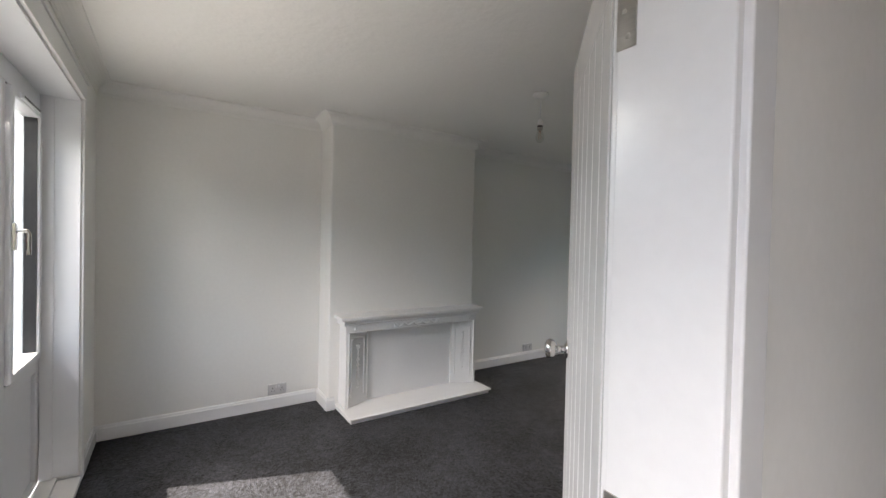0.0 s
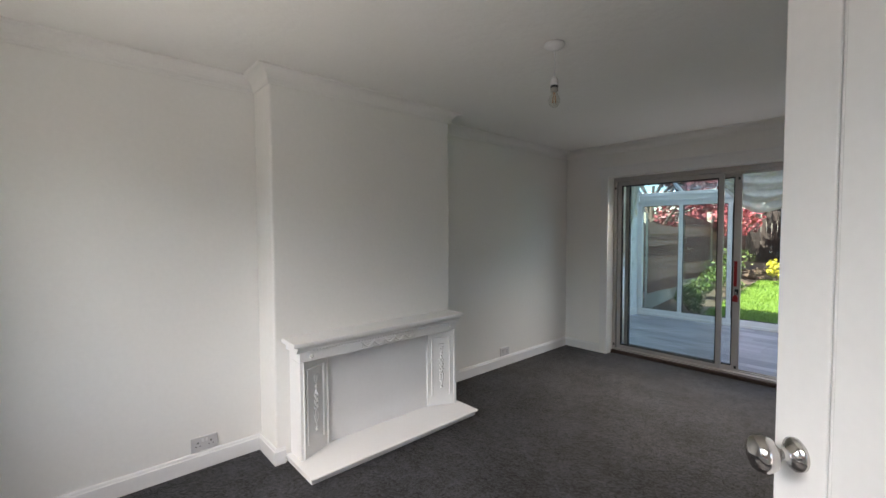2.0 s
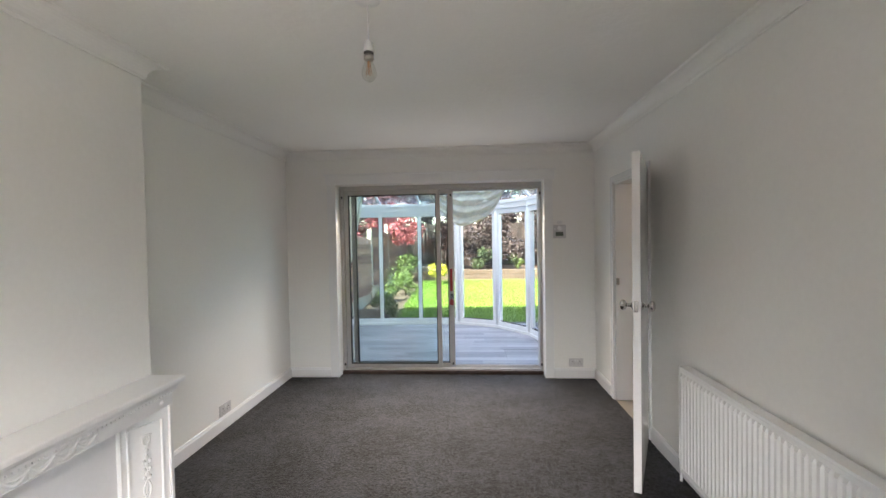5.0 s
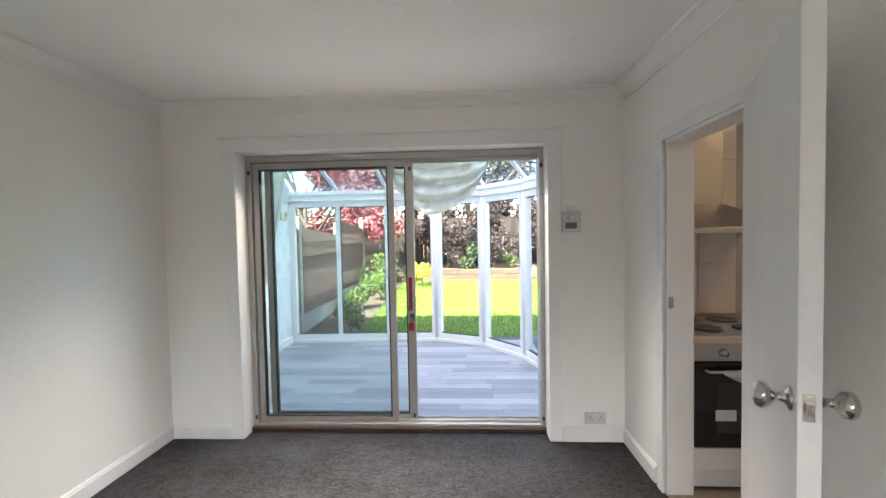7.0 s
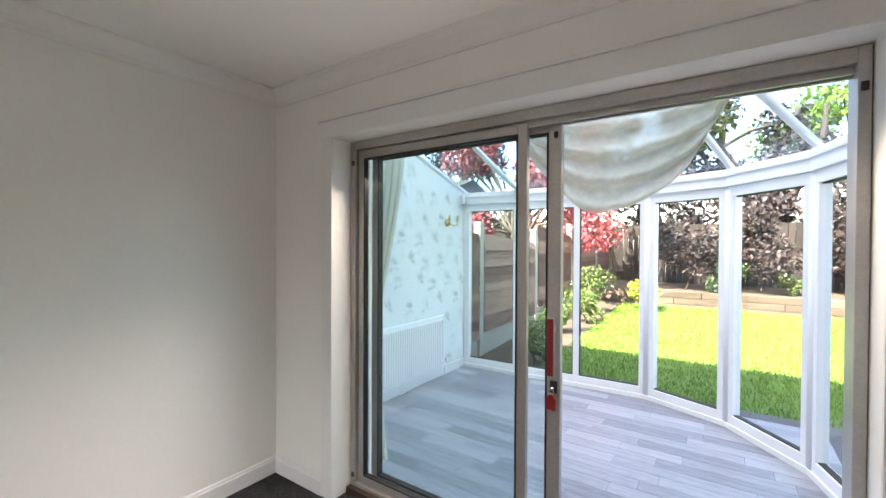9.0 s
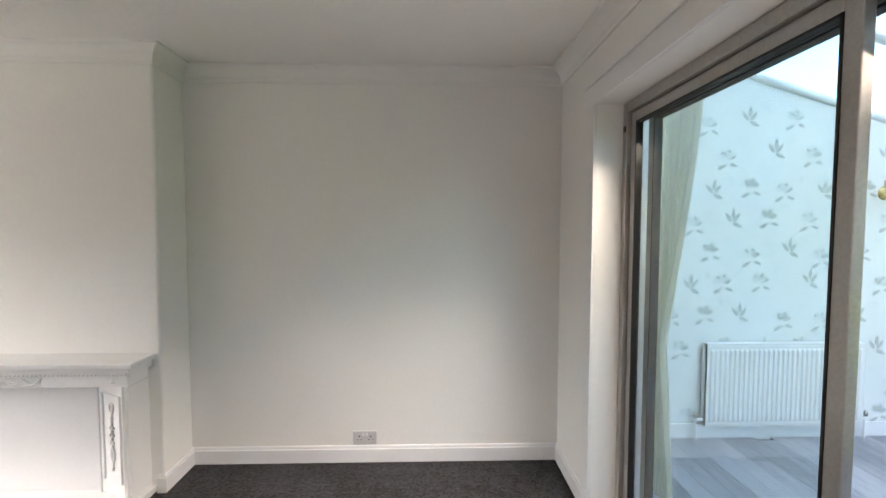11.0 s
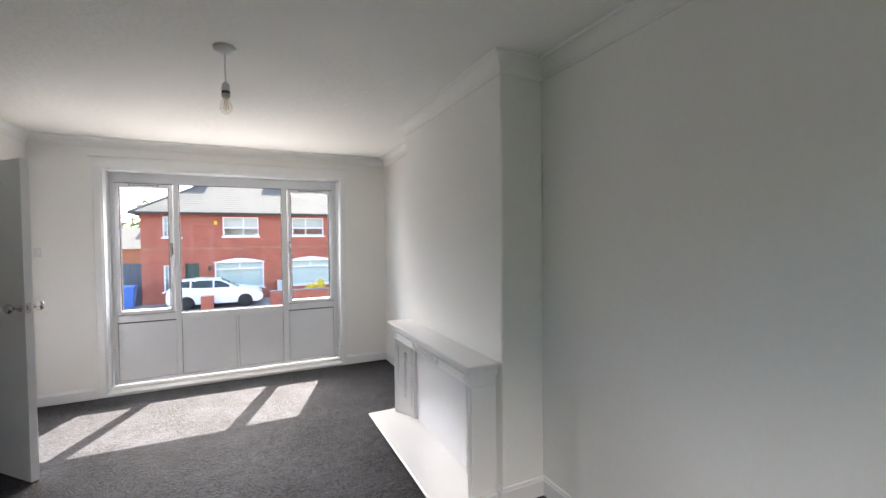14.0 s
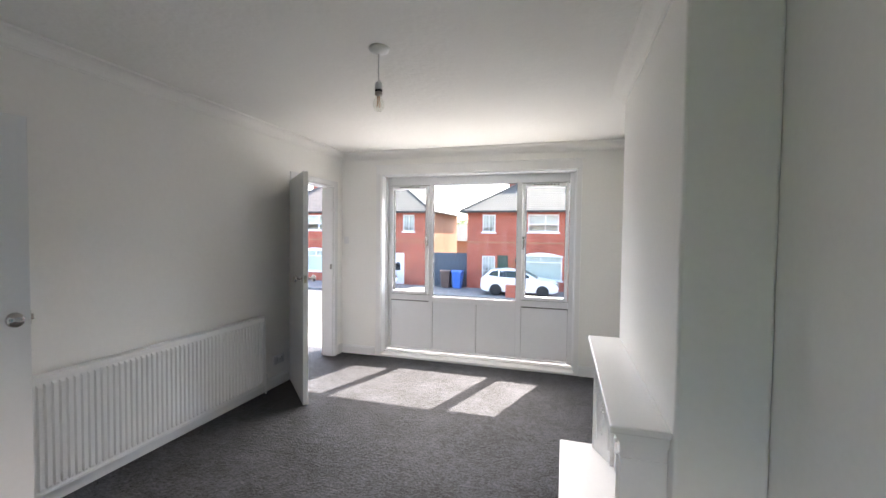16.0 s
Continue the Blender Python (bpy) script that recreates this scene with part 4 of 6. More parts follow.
t = thing("light_switch", (3.2, 0, 1.38), "white plastic light switch on the front wall", "switch")
Build().box(3.172, 3.232, 0, 0.009, 1.34, 1.425).make("plate", M_PLASTIC, t, 0.003)
Build().box(3.195, 3.209, 0.008, 0.014, 1.37, 1.395).each("rocker", M_PLASTIC, t, 0.001)

t = thing("thermostat", (2.904, L, 1.53), "white wall thermostat with grey display and dial", "thermostat")
Build().box(2.84, 2.968, L - 0.028, L, 1.462, 1.602).make("casing", M_GREYP, t, 0.006)
Build().box(2.862, 2.94, L - 0.03, L - 0.027, 1.487, 1.528).make("display", M_LCD, t, 0.001)
Build().lathe([(0, 0.024), (0.008, 0.022), (0.01, 0.0)], (2.904, L - 0.028, 1.565), (0, -1, 0), 20).box(2.85, 2.862, L - 0.031, L - 0.027, 1.55, 1.57).make("dial", M_PLASTIC, t)
Build().box(2.88, 2.935, L - 0.012, L, 1.612, 1.645).make("sensor", M_PLASTIC, t, 0.003)


# ---- ground, garden ----
def ground_z(y):
    ys = [-4000, -9.0, -8.6, -4.5, -0.4, 5.6, 8.2, 13.5, 13.6, 18, 4000]
    zs = [-1.8, -1.8, -1.75, -0.62, -0.5, -0.3, -0.08, 0.2, 0.45, 0.55, 0.6]
    return float(np.interp(y, ys, zs))


_ys = [-4000, -200, -60, -30, -18, -9, -8.6, -6, -4.5, -2, -0.4, 2, 5.6, 8.2, 10, 12, 13.5, 13.6, 18, 40, 200, 4000]
_xs = [-4000, -200, -60, -20, -8, -3, 0, 3, 6, 10, 20, 60, 200, 4000]
structure(Build().add([(x, y, ground_z(y) - (0.35 if -0.5 < y < 5.7 else 0)) for y in _ys for x in _xs],
                      [(j * 14 + i, j * 14 + i + 1, (j + 1) * 14 + i + 1, (j + 1) * 14 + i) for j in range(len(_ys) - 1) for i in range(13)]), "ground", M_SOIL, "bare earth and distance all round the houses")
_rows = [8.15 + 0.35 * i for i in range(16)]
structure(Build().add([(x, y, ground_z(y) + 0.02) for y in _rows for x in (0.55, 2.5, 4.5, 9.0)],
                      [(j * 4 + i, j * 4 + i + 1, (j + 1) * 4 + i + 1, (j + 1) * 4 + i) for j in range(15) for i in range(3)]), "lawn", M_LAWN, "bright green mown back lawn")
_rng = np.random.default_rng(4)
_n = 42000
_gx, _gy = _rng.uniform(0.5, 7.0, _n), _rng.uniform(8.15, 13.4, _n)
_ga, _gh = _rng.uniform(0, math.tau, _n), _rng.uniform(0.025, 0.065, _n)
_gz = np.interp(_gy, [8.2, 13.5], [-0.06, 0.22])
_v = np.empty((_n * 3, 3))
for _k, (_s, _up) in enumerate(((-0.006, 0), (0.006, 0), (0, 1))):
    _v[_k::3, 0] = _gx + _s * np.cos(_ga) + _up * 0.02 * np.sin(_ga)
    _v[_k::3, 1] = _gy + _s * np.sin(_ga) + _up * 0.02 * np.cos(_ga)
    _v[_k::3, 2] = _gz + _up * _gh
_me = bpy.data.meshes.new("grass")
_me.from_pydata(_v.tolist(), [], np.arange(_n * 3).reshape(-1, 3).tolist())
_me.materials.append(M_BLADE)
tagged(new("grass", _me), "short bright green grass blades on the lawn", "grass", "", "stuff")


def leaves(name, mat, clumps, count, size, seed, parent=None, label=""):
    """Many small bent leaves in uneven clumps, given as (x, y, z, rx, ry, rz)."""
    rng = np.random.default_rng(seed)
    vs, fs = [], []
    vol = np.array([c[3] * c[4] * c[5] for c in clumps])
    for c, k in zip(clumps, np.maximum(20, count * vol / vol.sum()).astype(int)):
        d = rng.normal(size=(k, 3))
        d *= (rng.uniform(0.25, 1.08, (k, 1)) ** 0.6) / np.linalg.norm(d, axis=1, keepdims=True)
        p = np.array(c[:3]) + d * np.array(c[3:6])
        a, b = rng.normal(size=(k, 3)), rng.normal(size=(k, 3))
        a /= np.linalg.norm(a, axis=1, keepdims=True)
        b -= a * (a * b).sum(1, keepdims=True)
        b /= np.linalg.norm(b, axis=1, keepdims=True)
        s = rng.uniform(0.6, 1.3, (k, 1)) * size
        for q in (p - a * s, p + b * s * 0.45, p + a * s, p - b * s * 0.45):
            vs.append(q)
    out, o = [], 0
    for i in range(0, len(vs), 4):
        k = len(vs[i])
        out.append(np.stack(vs[i:i + 4], 1).reshape(-1, 3))
        fs += (np.arange(k * 4).reshape(-1, 4) + o).tolist()
        o += k * 4
    me = bpy.data.meshes.new(name)
    me.from_pydata(np.concatenate(out).tolist(), [], fs)
    me.materials.append(mat)
    ob = new(name, me)
    if parent is not None:
        ob.parent = parent
        ob.matrix_parent_inverse = Matrix.Translation(-parent.location)
    return ob


def tree(base, height, mat, clumps, count, size, seed, label, r=0.1, cat="tree", group=""):
    t = thing("tree" if cat == "tree" else "shrub", base, label, cat, group)
    rng = random.Random(seed)
    b = Build()
    top = (base[0] + rng.uniform(-0.2, 0.2), base[1] + rng.uniform(-0.2, 0.2), base[2] + height)
    mid = [(base[0] + (top[0] - base[0]) * f + 0.05 * math.sin(f * 7), base[1] + (top[1] - base[1]) * f, base[2] - 0.05 + (height + 0.05) * f) for f in (0, 0.2, 0.4, 0.6, 0.8, 1)]
    b.tube(mid, r, 8, r2=r * 0.35)
    for c in clumps:
        s = mid[rng.choice((2, 3, 4))]
        e = Vector(c[:3])
        m = (Vector(s) + e) / 2 + Vector((rng.uniform(-0.1, 0.1), rng.uniform(-0.1, 0.1), 0.08))
        b.tube([s, m, e, e + Vector((rng.uniform(-0.3, 0.3) * c[3], rng.uniform(-0.3, 0.3) * c[4], c[5] * 0.6))], r * 0.4, 6, r2=r * 0.08)
    b.make("trunk", M_BARK, t)
    leaves("foliage", mat, clumps, count, size, seed, t)


def cloud(seed, n, box, size):
    r = random.Random(seed)
    return [(r.uniform(*box[0]), r.uniform(*box[1]), r.uniform(*box[2]), *(size * r.uniform(0.6, 1.25) for _ in range(3))) for _ in range(n)]


tree((-2.1, 13.6, 0.2), 2.6, M_LEAFR, cloud(1, 22, ((-4.2, 0.6), (12.6, 14.8), (1.7, 4.6)), 0.55), 9000, 0.075, 1, "crimson-leaved maple tree rising behind the fence", 0.12)
tree((6.2, 15.6, 0.45), 3.0, M_LEAFR, cloud(2, 9, ((4.9, 7.5), (15, 16.2), (1.9, 3.6)), 0.45), 2600, 0.07, 2, "crimson-leaved maple tree at the garden end", 0.1)
for i, (x, y, h) in enumerate(((0.4, 16.8, 4.2), (2.3, 17.4, 4.6), (4.3, 17.0, 4.4), (7.0, 17.6, 4.8), (9.6, 17.0, 4.5), (-2.6, 17.5, 4.8), (-5.5, 16.5, 4.6))):
    tree((x, y, 0.5), h, M_LEAFP, cloud(10 + i, 13, ((x - 1.3, x + 1.3), (y - 0.8, y + 0.7), (0.9 + 0.5 * (i % 2), h + 0.9)), 0.62), 5200, 0.09, 10 + i,
         "tall dark purple-brown tree along the garden end", 0.14, group="dark trees along the garden end")
tree((5.6, 19.6, 0.5), 4.6, M_LEAFS, cloud(31, 16, ((3.4, 8.4), (18.6, 20.6), (3.4, 6.6)), 0.7), 5200, 0.1, 31, "bright green spring-leaved tree beyond the garden", 0.14)
tree((4.6, 14.8, 0.45), 2.3, M_LEAFP, cloud(30, 6, ((4.1, 5.2), (14.4, 15.2), (1.6, 2.9)), 0.3), 700, 0.06, 30, "thin pale-stemmed young tree in the raised bed", 0.06)
# the big M_LEAFP shrubs are added to darken the sunlit garden end
for i, (x, y, z, s, m, n, sz) in enumerate(((0.3, 11.2, 0.3, 0.26, M_LEAFG, 600, 0.035), (0.2, 11.9, 0.45, 0.42, M_LEAFG, 800, 0.035), (1.0, 12.7, 0.4, 0.28, M_LEAFY, 500, 0.045),
                                           (0.1, 9.3, 0.12, 0.2, M_LEAFG, 500, 0.03), (1.6, 14.6, 1.3, 0.75, M_LEAFP, 3600, 0.06), (3.0, 14.9, 1.5, 0.8, M_LEAFP, 4200, 0.06), (4.5, 15.1, 1.4, 0.8, M_LEAFP, 4200, 0.06), (6.2, 15.0, 1.5, 0.8, M_LEAFP, 4200, 0.06), (7.8, 15.1, 1.4, 0.8, M_LEAFP, 4000, 0.06), (0.35, 8.7, 0.1, 0.25, M_LEAFG, 700, 0.03), (0.15, 10.2, 0.3, 0.35, M_LEAFG, 900, 0.035), (5.6, 15.0, 0.7, 0.4, M_LEAFD, 1200, 0.06), (4.7, 14.3, 0.75, 0.4, M_LEAFG, 1100, 0.05), (2.4, 14.2, 0.65, 0.35, M_LEAFD, 900, 0.05), (6.4, 14.3, 0.7, 0.4, M_LEAFG, 900, 0.05), (3.4, 14.4, 0.6, 0.3, M_LEAFG, 700, 0.04))):
    gz = ground_z(y)
    tree((x, y, gz), max(0.25, z - gz + 0.2), m, cloud(50 + i, 6, ((x - s * 0.7, x + s * 0.7), (y - s * 0.7, y + s * 0.7), (gz + s * 0.5, z + s)), s * 0.55), n, sz, 50 + i, "leafy garden shrub growing in the border", 0.02, "shrub", "border shrubs")


def fence_run():
    f = tagged(thing("fence", (-0.4, 10.5, 0.0), "weathered brown overlapping-board garden fence with concrete posts", "fence"))
    r = random.Random(6)
    spans = ((6.75, 8.55, 1.66, 1.62, 0.02), (8.68, 10.5, 1.62, 1.5, 0.1), (10.66, 12.5, 1.8, 1.66, 0.2), (12.64, 14.5, 1.85, 1.8, 0.3), (14.64, 16.5, 1.9, 1.85, 0.4))
    posts = Build()
    for y0, y1, za, zb, g in spans:
        posts.box(-0.45, -0.35, y1 + 0.02, y1 + 0.13, g - 0.4, max(za, zb) + 0.12)
        Build().box(-0.425, -0.375, y0, y1, g - 0.2, g + 0.17).make("gravel_board", M_POST, f, 0.004)
        n = 11
        step = (min(za, zb) - g - 0.17) / n
        for k in range(n):
            lo = g + 0.17 + k * step
            wave, top = [r.uniform(-0.005, 0.005) for _ in range(13)], lo + step + 0.035
            vs = []
            for j in range(13):
                y = y0 + (y1 - y0) * j / 12
                hi = (za + (zb - za) * j / 12) if k == n - 1 else top
                w = wave[j] + 0.007 * math.sin(j * 0.5 + k * 2.1)
                vs += [(-0.346, y, lo + w), (-0.334, y, lo + w + 0.002), (-0.366, y, hi), (-0.376, y, hi)]
            fs = [(4 * j + i, 4 * j + (i + 1) % 4, 4 * j + 4 + (i + 1) % 4, 4 * j + 4 + i) for j in range(12) for i in range(4)] + [(0, 1, 2, 3), (51, 50, 49, 48)]
            Build().add(vs, fs).make("board", M_FENCE, f)
        Build().box(-0.41, -0.385, y0, y0 + 0.04, g + 0.17, za).box(-0.41, -0.385, y1 - 0.04, y1, g + 0.17, zb).each("batten", M_FENCE, f)
    posts.each("post", M_POST, f, 0.006)
    d = thing("back_fence", (3, 16.0, 0.5), "dark stained close-boarded fence at the garden end, colour darkened for tree shade", "fence")
    for i in range(120):
        x = -4 + i * 0.13
        Build().box(x, x + 0.12, 15.9 + 0.015 * (i % 2), 15.92 + 0.015 * (i % 2), 0.4, 2.0 + 0.02 * r.random()).make("board", M_DARKFENCE, d)
    s = thing("sleeper_wall", (3, 13.55, 0.2), "low raised-bed wall of stacked weathered timber sleepers", "garden wall")
    for row in range(3):
        x = 0.4 - 0.6 * (row % 2)
        while x < 9:
            ln = 1.5 + 0.3 * r.random()
            Build().box(x, x + ln - 0.01, 13.47 + 0.02 * r.random(), 13.63, 0.12 + row * 0.135, 0.25 + row * 0.135).make("sleeper", M_SLEEPER, s, 0.008)
            x += ln


fence_run()


def side_fence():
    """Pale boarded fence seen from the kitchen window."""
    f = thing("fence", (7.0, 9.0, 0.0), "pale cream horizontal-board garden fence", "fence")
    for y0 in (5.0, 6.9, 8.8, 10.7):
        Build().box(6.98, 7.08, y0 - 0.1, y0, -0.4, 1.75).make("post", M_POST, f, 0.006)
        for k in range(9):
            z = 0.08 + k * 0.18
            Build().add([(6.96, y0, z), (6.97, y0, z + 0.2), (6.985, y0, z + 0.2), (6.985, y0, z), (6.96, y0 + 1.8, z), (6.97, y0 + 1.8, z + 0.2), (6.985, y0 + 1.8, z + 0.2), (6.985, y0 + 1.8, z)],
                        [(0, 1, 2, 3), (7, 6, 5, 4), (0, 4, 5, 1), (1, 5, 6, 2), (2, 6, 7, 3), (3, 7, 4, 0)]).make("board", M_PALEFENCE, f)
        Build().box(6.985, 7.03, y0, y0 + 1.8, -0.4, 0.08).make("gravel_board", M_POST, f, 0.004)
    tree((8.0, 9.6, -0.2), 1.8, M_LEAFY, cloud(90, 9, ((7.5, 9.0), (8.6, 11.0), (1.4, 2.3)), 0.32), 1800, 0.06, 90, "yellow-green hedge shrub behind the pale fence", 0.04, "shrub", "hedge shrubs")


def garden_shed():
    t = thing("garden_shed", (-6.4, 16.0, 0.4), "grey weatherboarded outbuilding with white corner trim", "shed")
    Build().box(-8.0, -5.0, 14.6, 17.4, 0.2, 3.0).make("body", M_GREYBOARD, t)
    for k in range(18):
        z = 0.25 + k * 0.15
        Build().prism([(14.6, z), (14.572, z), (14.585, z + 0.15), (14.6, z + 0.15)], "x", -8.0, -5.0).make("board", M_GREYBOARD, t)
        Build().prism([(-5.0, z), (-4.972, z), (-4.985, z + 0.15), (-5.0, z + 0.15)], "y", 14.6, 17.4).make("board", M_GREYBOARD, t)
    Build().box(-5.06, -4.955, 14.555, 14.66, 0.2, 3.0).make("corner_trim", M_UPVC, t, 0.004)
    Build().prism([(14.4, 3.0), (17.6, 3.0), (17.6, 3.12), (16.0, 3.7), (14.4, 3.12)], "x", -8.2, -4.8).make("roof", M_SLATE, t, 0.01)


side_fence()
garden_shed()


# ---- conservatory ----
def conservatory():
    cx = -0.25
    plan = [(cx, 8.02), (1.775, 8.08), (2.42, 7.79), (2.88, 7.22), (3.08, 6.5), (3.12, L + 0.3)]
    structure(Build().box(cx - 0.12, 3.3, L + 0.3, 8.3, -0.2, -0.018).box(PX[0], PX[1], 5.53, L + 0.301, -0.2, -0.018), "floor_conservatory", M_JOINT, "dark joints under grey laminate planks")
    roof_z = lambda y: 2.83 - 0.285 * (y - 5.58)
    w = Build().prism([(L + 0.3, -0.2), (8.1, -0.2), (8.1, roof_z(8.1)), (L + 0.3, roof_z(L + 0.3))], "x", cx - 0.12, cx)
    wall = structure(w, "wall_conservatory", M_WPAPER, "pale wallpapered side wall with silver-grey flower print")
    # printed flower sprays
    r = random.Random(9)
    pr, pr2 = Build(), Build()

    def leafshape(b, y, z, a, ln, wd):
        pts = []
        for k in range(10):
            s = k / 10 * math.tau
            u, v = ln / 2 * math.cos(s), wd / 2 * math.sin(s) * (1 - 0.35 * math.cos(s))
            pts.append((cx + 0.001 + 0.0003 * (len(b.f) % 9) + (0.00015 if b is pr2 else 0), y + u * math.cos(a) - v * math.sin(a), z + u * math.sin(a) + v * math.cos(a)))
        b.add(pts, [tuple(range(10))])
    for iz in range(12):
        for iy in range(9):
            y = 5.68 + iy * 0.28 + (0.14 if iz % 2 else 0) + r.uniform(-0.04, 0.04)
            z = 0.18 + iz * 0.225 + r.uniform(-0.03, 0.03)
            if y > 7.95 or z > roof_z(y) - 0.15:
                continue
            if (iz + iy) % 3:
                for k in range(6):
                    a = k * math.pi / 6 + 0.2
                    leafshape(pr2 if k % 2 else pr, y + 0.035 * math.cos(a), z + 0.03 * math.sin(a), a, 0.065, 0.034)
                leafshape(pr, y - 0.03, z - 0.06, 0.5, 0.07, 0.026)
                leafshape(pr, y + 0.05, z - 0.05, -0.4, 0.06, 0.022)
            else:
                for a, d in ((0.9, 0.05), (2.2, 0.05), (-0.4, 0.04), (1.5, 0.07)):
                    leafshape(pr, y + d * math.cos(a), z + d * math.sin(a) - 0.02, a, 0.075, 0.028)
            leafshape(pr2, y + 0.12, z + 0.08, r.uniform(0, 3), 0.06, 0.02)
    for b, m in ((pr, M_MOTIF), (pr2, M_MOTIF2)):
        o = b.make("printed_flowers", m, wall)
        tagged(o, kind="stuff")
    structure(Build().box(cx, cx + 0.014, L + 0.3, 7.98, -0.018, 0.1), "baseboard_conservatory", M_GLOSS, "white skirting board along the papered wall", 0.002)
    structure(Build().box(cx - 0.12, 0, L + 0.29, L + 0.301, 0, 2.83).box(0, PX[0], L + 0.301, L + 0.31, 0, 2.83).box(PX[1], KW[0], L + 0.301, L + 0.31, -0.5, 2.54).box(KW[1], 5.6, L + 0.301, L + 0.31, -0.5, 2.54).box(KW[0], KW[1], L + 0.301, L + 0.31, -0.5, KW[2]).box(KW[0], KW[1], L + 0.301, L + 0.31, KW[3], 2.54).box(PX[0], PX[1], L + 0.301, L + 0.31, 2.08, 2.83), "wall_rear_outer", M_WALL, "white rendered rear wall of the house")
    # glazing
    win = tagged(thing("window_2", (1.6, 7.9, 0), "white plastic faceted bay of full-height conservatory windows"), kind="structure")
    inset = Build()
    post = Build()
    for i, p in enumerate(plan):
        wd = 0.05 if 0 < i < len(plan) - 1 else 0.04
        post.lathe([(0, wd), (2.03, wd)], (p[0], p[1], 0.0), (0, 0, 1), 8)
    bars, sills = Build(), Build()
    for i in range(len(plan) - 1):
        a, b = Vector(plan[i]), Vector(plan[i + 1])
        u = (b - a).normalized()
        nrm = Vector((-u.y, u.x))
        ln = (b - a).length

        def quad(bd, s0, s1, d0, d1, z0, z1):
            q = [a + u * s0 + nrm * d0, a + u * s1 + nrm * d0, a + u * s1 + nrm * d1, a + u * s0 + nrm * d1]
            bd.slab([(p.x, p.y) for p in q], z0, z1)
        n = max(1, round(ln / 0.68))
        quad(bars, 0, ln, -0.035, 0.035, 0.04, 0.11)
        quad(bars, 0, ln, -0.035, 0.035, 1.87, 1.95)
        quad(sills, 0, ln, -0.05, 0.06, -0.02, 0.04)
        quad(sills, 0, ln, -0.06, 0.07, 1.95, 2.09)
        quad(sills, 0, ln, -0.075, -0.06, 2.03, 2.06)
        for k in range(n + 1):
            s = ln * k / n
            if 0 < k < n:
                quad(bars, s - 0.03, s + 0.03, -0.035, 0.035, 0.11, 1.87)
            else:
                quad(bars, max(0, s - 0.075), min(ln, s + 0.075), -0.035, 0.035, 0.11, 1.87)
        for k in range(n):
            g = Build()
            quad(g, ln * k / n + 0.02, ln * (k + 1) / n - 0.02, -0.004, 0.004, 0.105, 1.875)
            o = g.make("pane", M_GLASS, win)
            o.visible_shadow = False
            e = Build()
            for s0, s1, z0, z1 in ((0.03, 0.038, 0.11, 1.87), (ln / n - 0.038, ln / n - 0.03, 0.11, 1.87), (0.03, ln / n - 0.03, 1.862, 1.87), (0.03, ln / n - 0.03, 0.11, 0.118)):
                quad(e, ln * k / n + s0, ln * k / n + s1, -0.02, 0.02, z0, z1)
            e.make("gasket", M_GASKET, win)
    post.each("post", M_UPVC, win)
    bars.make("frame", M_UPVC, win, 0.004)
    sills.make("eaves_beam", M_UPVC, win, 0.004)
    # roof
    roof = tagged(thing("roof_conservatory", (1.5, 6.8, 2.1), "glazed lean-to conservatory roof with white bars"), kind="structure")
    ridge_z = 2.83
    tops = [(cx, 5.6), (0.42, 5.6), (1.1, 5.6), (1.6, 5.6), (1.75, 5.6), (1.9, 5.6), (2.1, 5.6), (2.4, 5.6)]
    feet = [(cx, 8.02), (0.42, 8.04), (1.1, 8.06), (1.775, 8.08), (2.42, 7.79), (2.88, 7.22), (3.08, 6.5), (3.12, 5.6)]
    bar = Build()
    for (x0, y0), (x1, y1) in zip(tops, feet):
        bar.tube([(x0, y0, ridge_z), (x1, y1, 2.1)], 0.026, 6)
    bar.tube([(cx, 5.6, ridge_z), (2.4, 5.6, ridge_z)], 0.04, 8)
    bar.each("bar", M_UPVC, roof)
    for i in range(len(feet) - 1):
        q = [(*tops[i], ridge_z), (*tops[i + 1], ridge_z), (*feet[i + 1], 2.1), (*feet[i], 2.1)]
        o = Build().add([(x, y, z + 0.012) for x, y, z in q] + [(x, y, z + 0.02) for x, y, z in q], [(0, 1, 2, 3), (7, 6, 5, 4), (0, 1, 5, 4), (1, 2, 6, 5), (2, 3, 7, 6), (3, 0, 4, 7)]).make("roof_pane", M_ROOFGLASS, roof)
        o.visible_shadow = False
    radiator("radiator", cx, cx + 0.08, 6.36, 7.48, 0.11, 0.68, "white fluted panel radiator against flowered wallpaper")
    # wall lamp
    t = thing("wall_lamp", (cx, 7.62, 1.725), "small brass two-arm wall lamp on the papered wall", "lamp")
    b = Build().lathe([(0, 0.045), (0.008, 0.042), (0.02, 0.02), (0.024, 0)], (cx, 7.62, 1.72), (1, 0, 0), 16)
    for s in (-1, 1):
        b.tube([(cx + 0.015, 7.62, 1.72), (cx + 0.06, 7.62 + s * 0.04, 1.69), (cx + 0.09, 7.62 + s * 0.08, 1.70), (cx + 0.09, 7.62 + s * 0.085, 1.75)], 0.006, 8)
        b.lathe([(0, 0.022), (0.006, 0.024), (0.008, 0.012), (0.05, 0.011), (0.052, 0)], (cx + 0.09, 7.62 + s * 0.085, 1.75), (0, 0, 1), 12)
    b.make("arms", M_GOLD, t)
    t = thing("alarm_sensor", (cx, 7.95, 1.96), "small white box high in the corner", "sensor")
    Build().box(cx, cx + 0.05, 7.88, 7.94, 1.95, 2.05).make("casing", M_PLASTIC, t, 0.006)
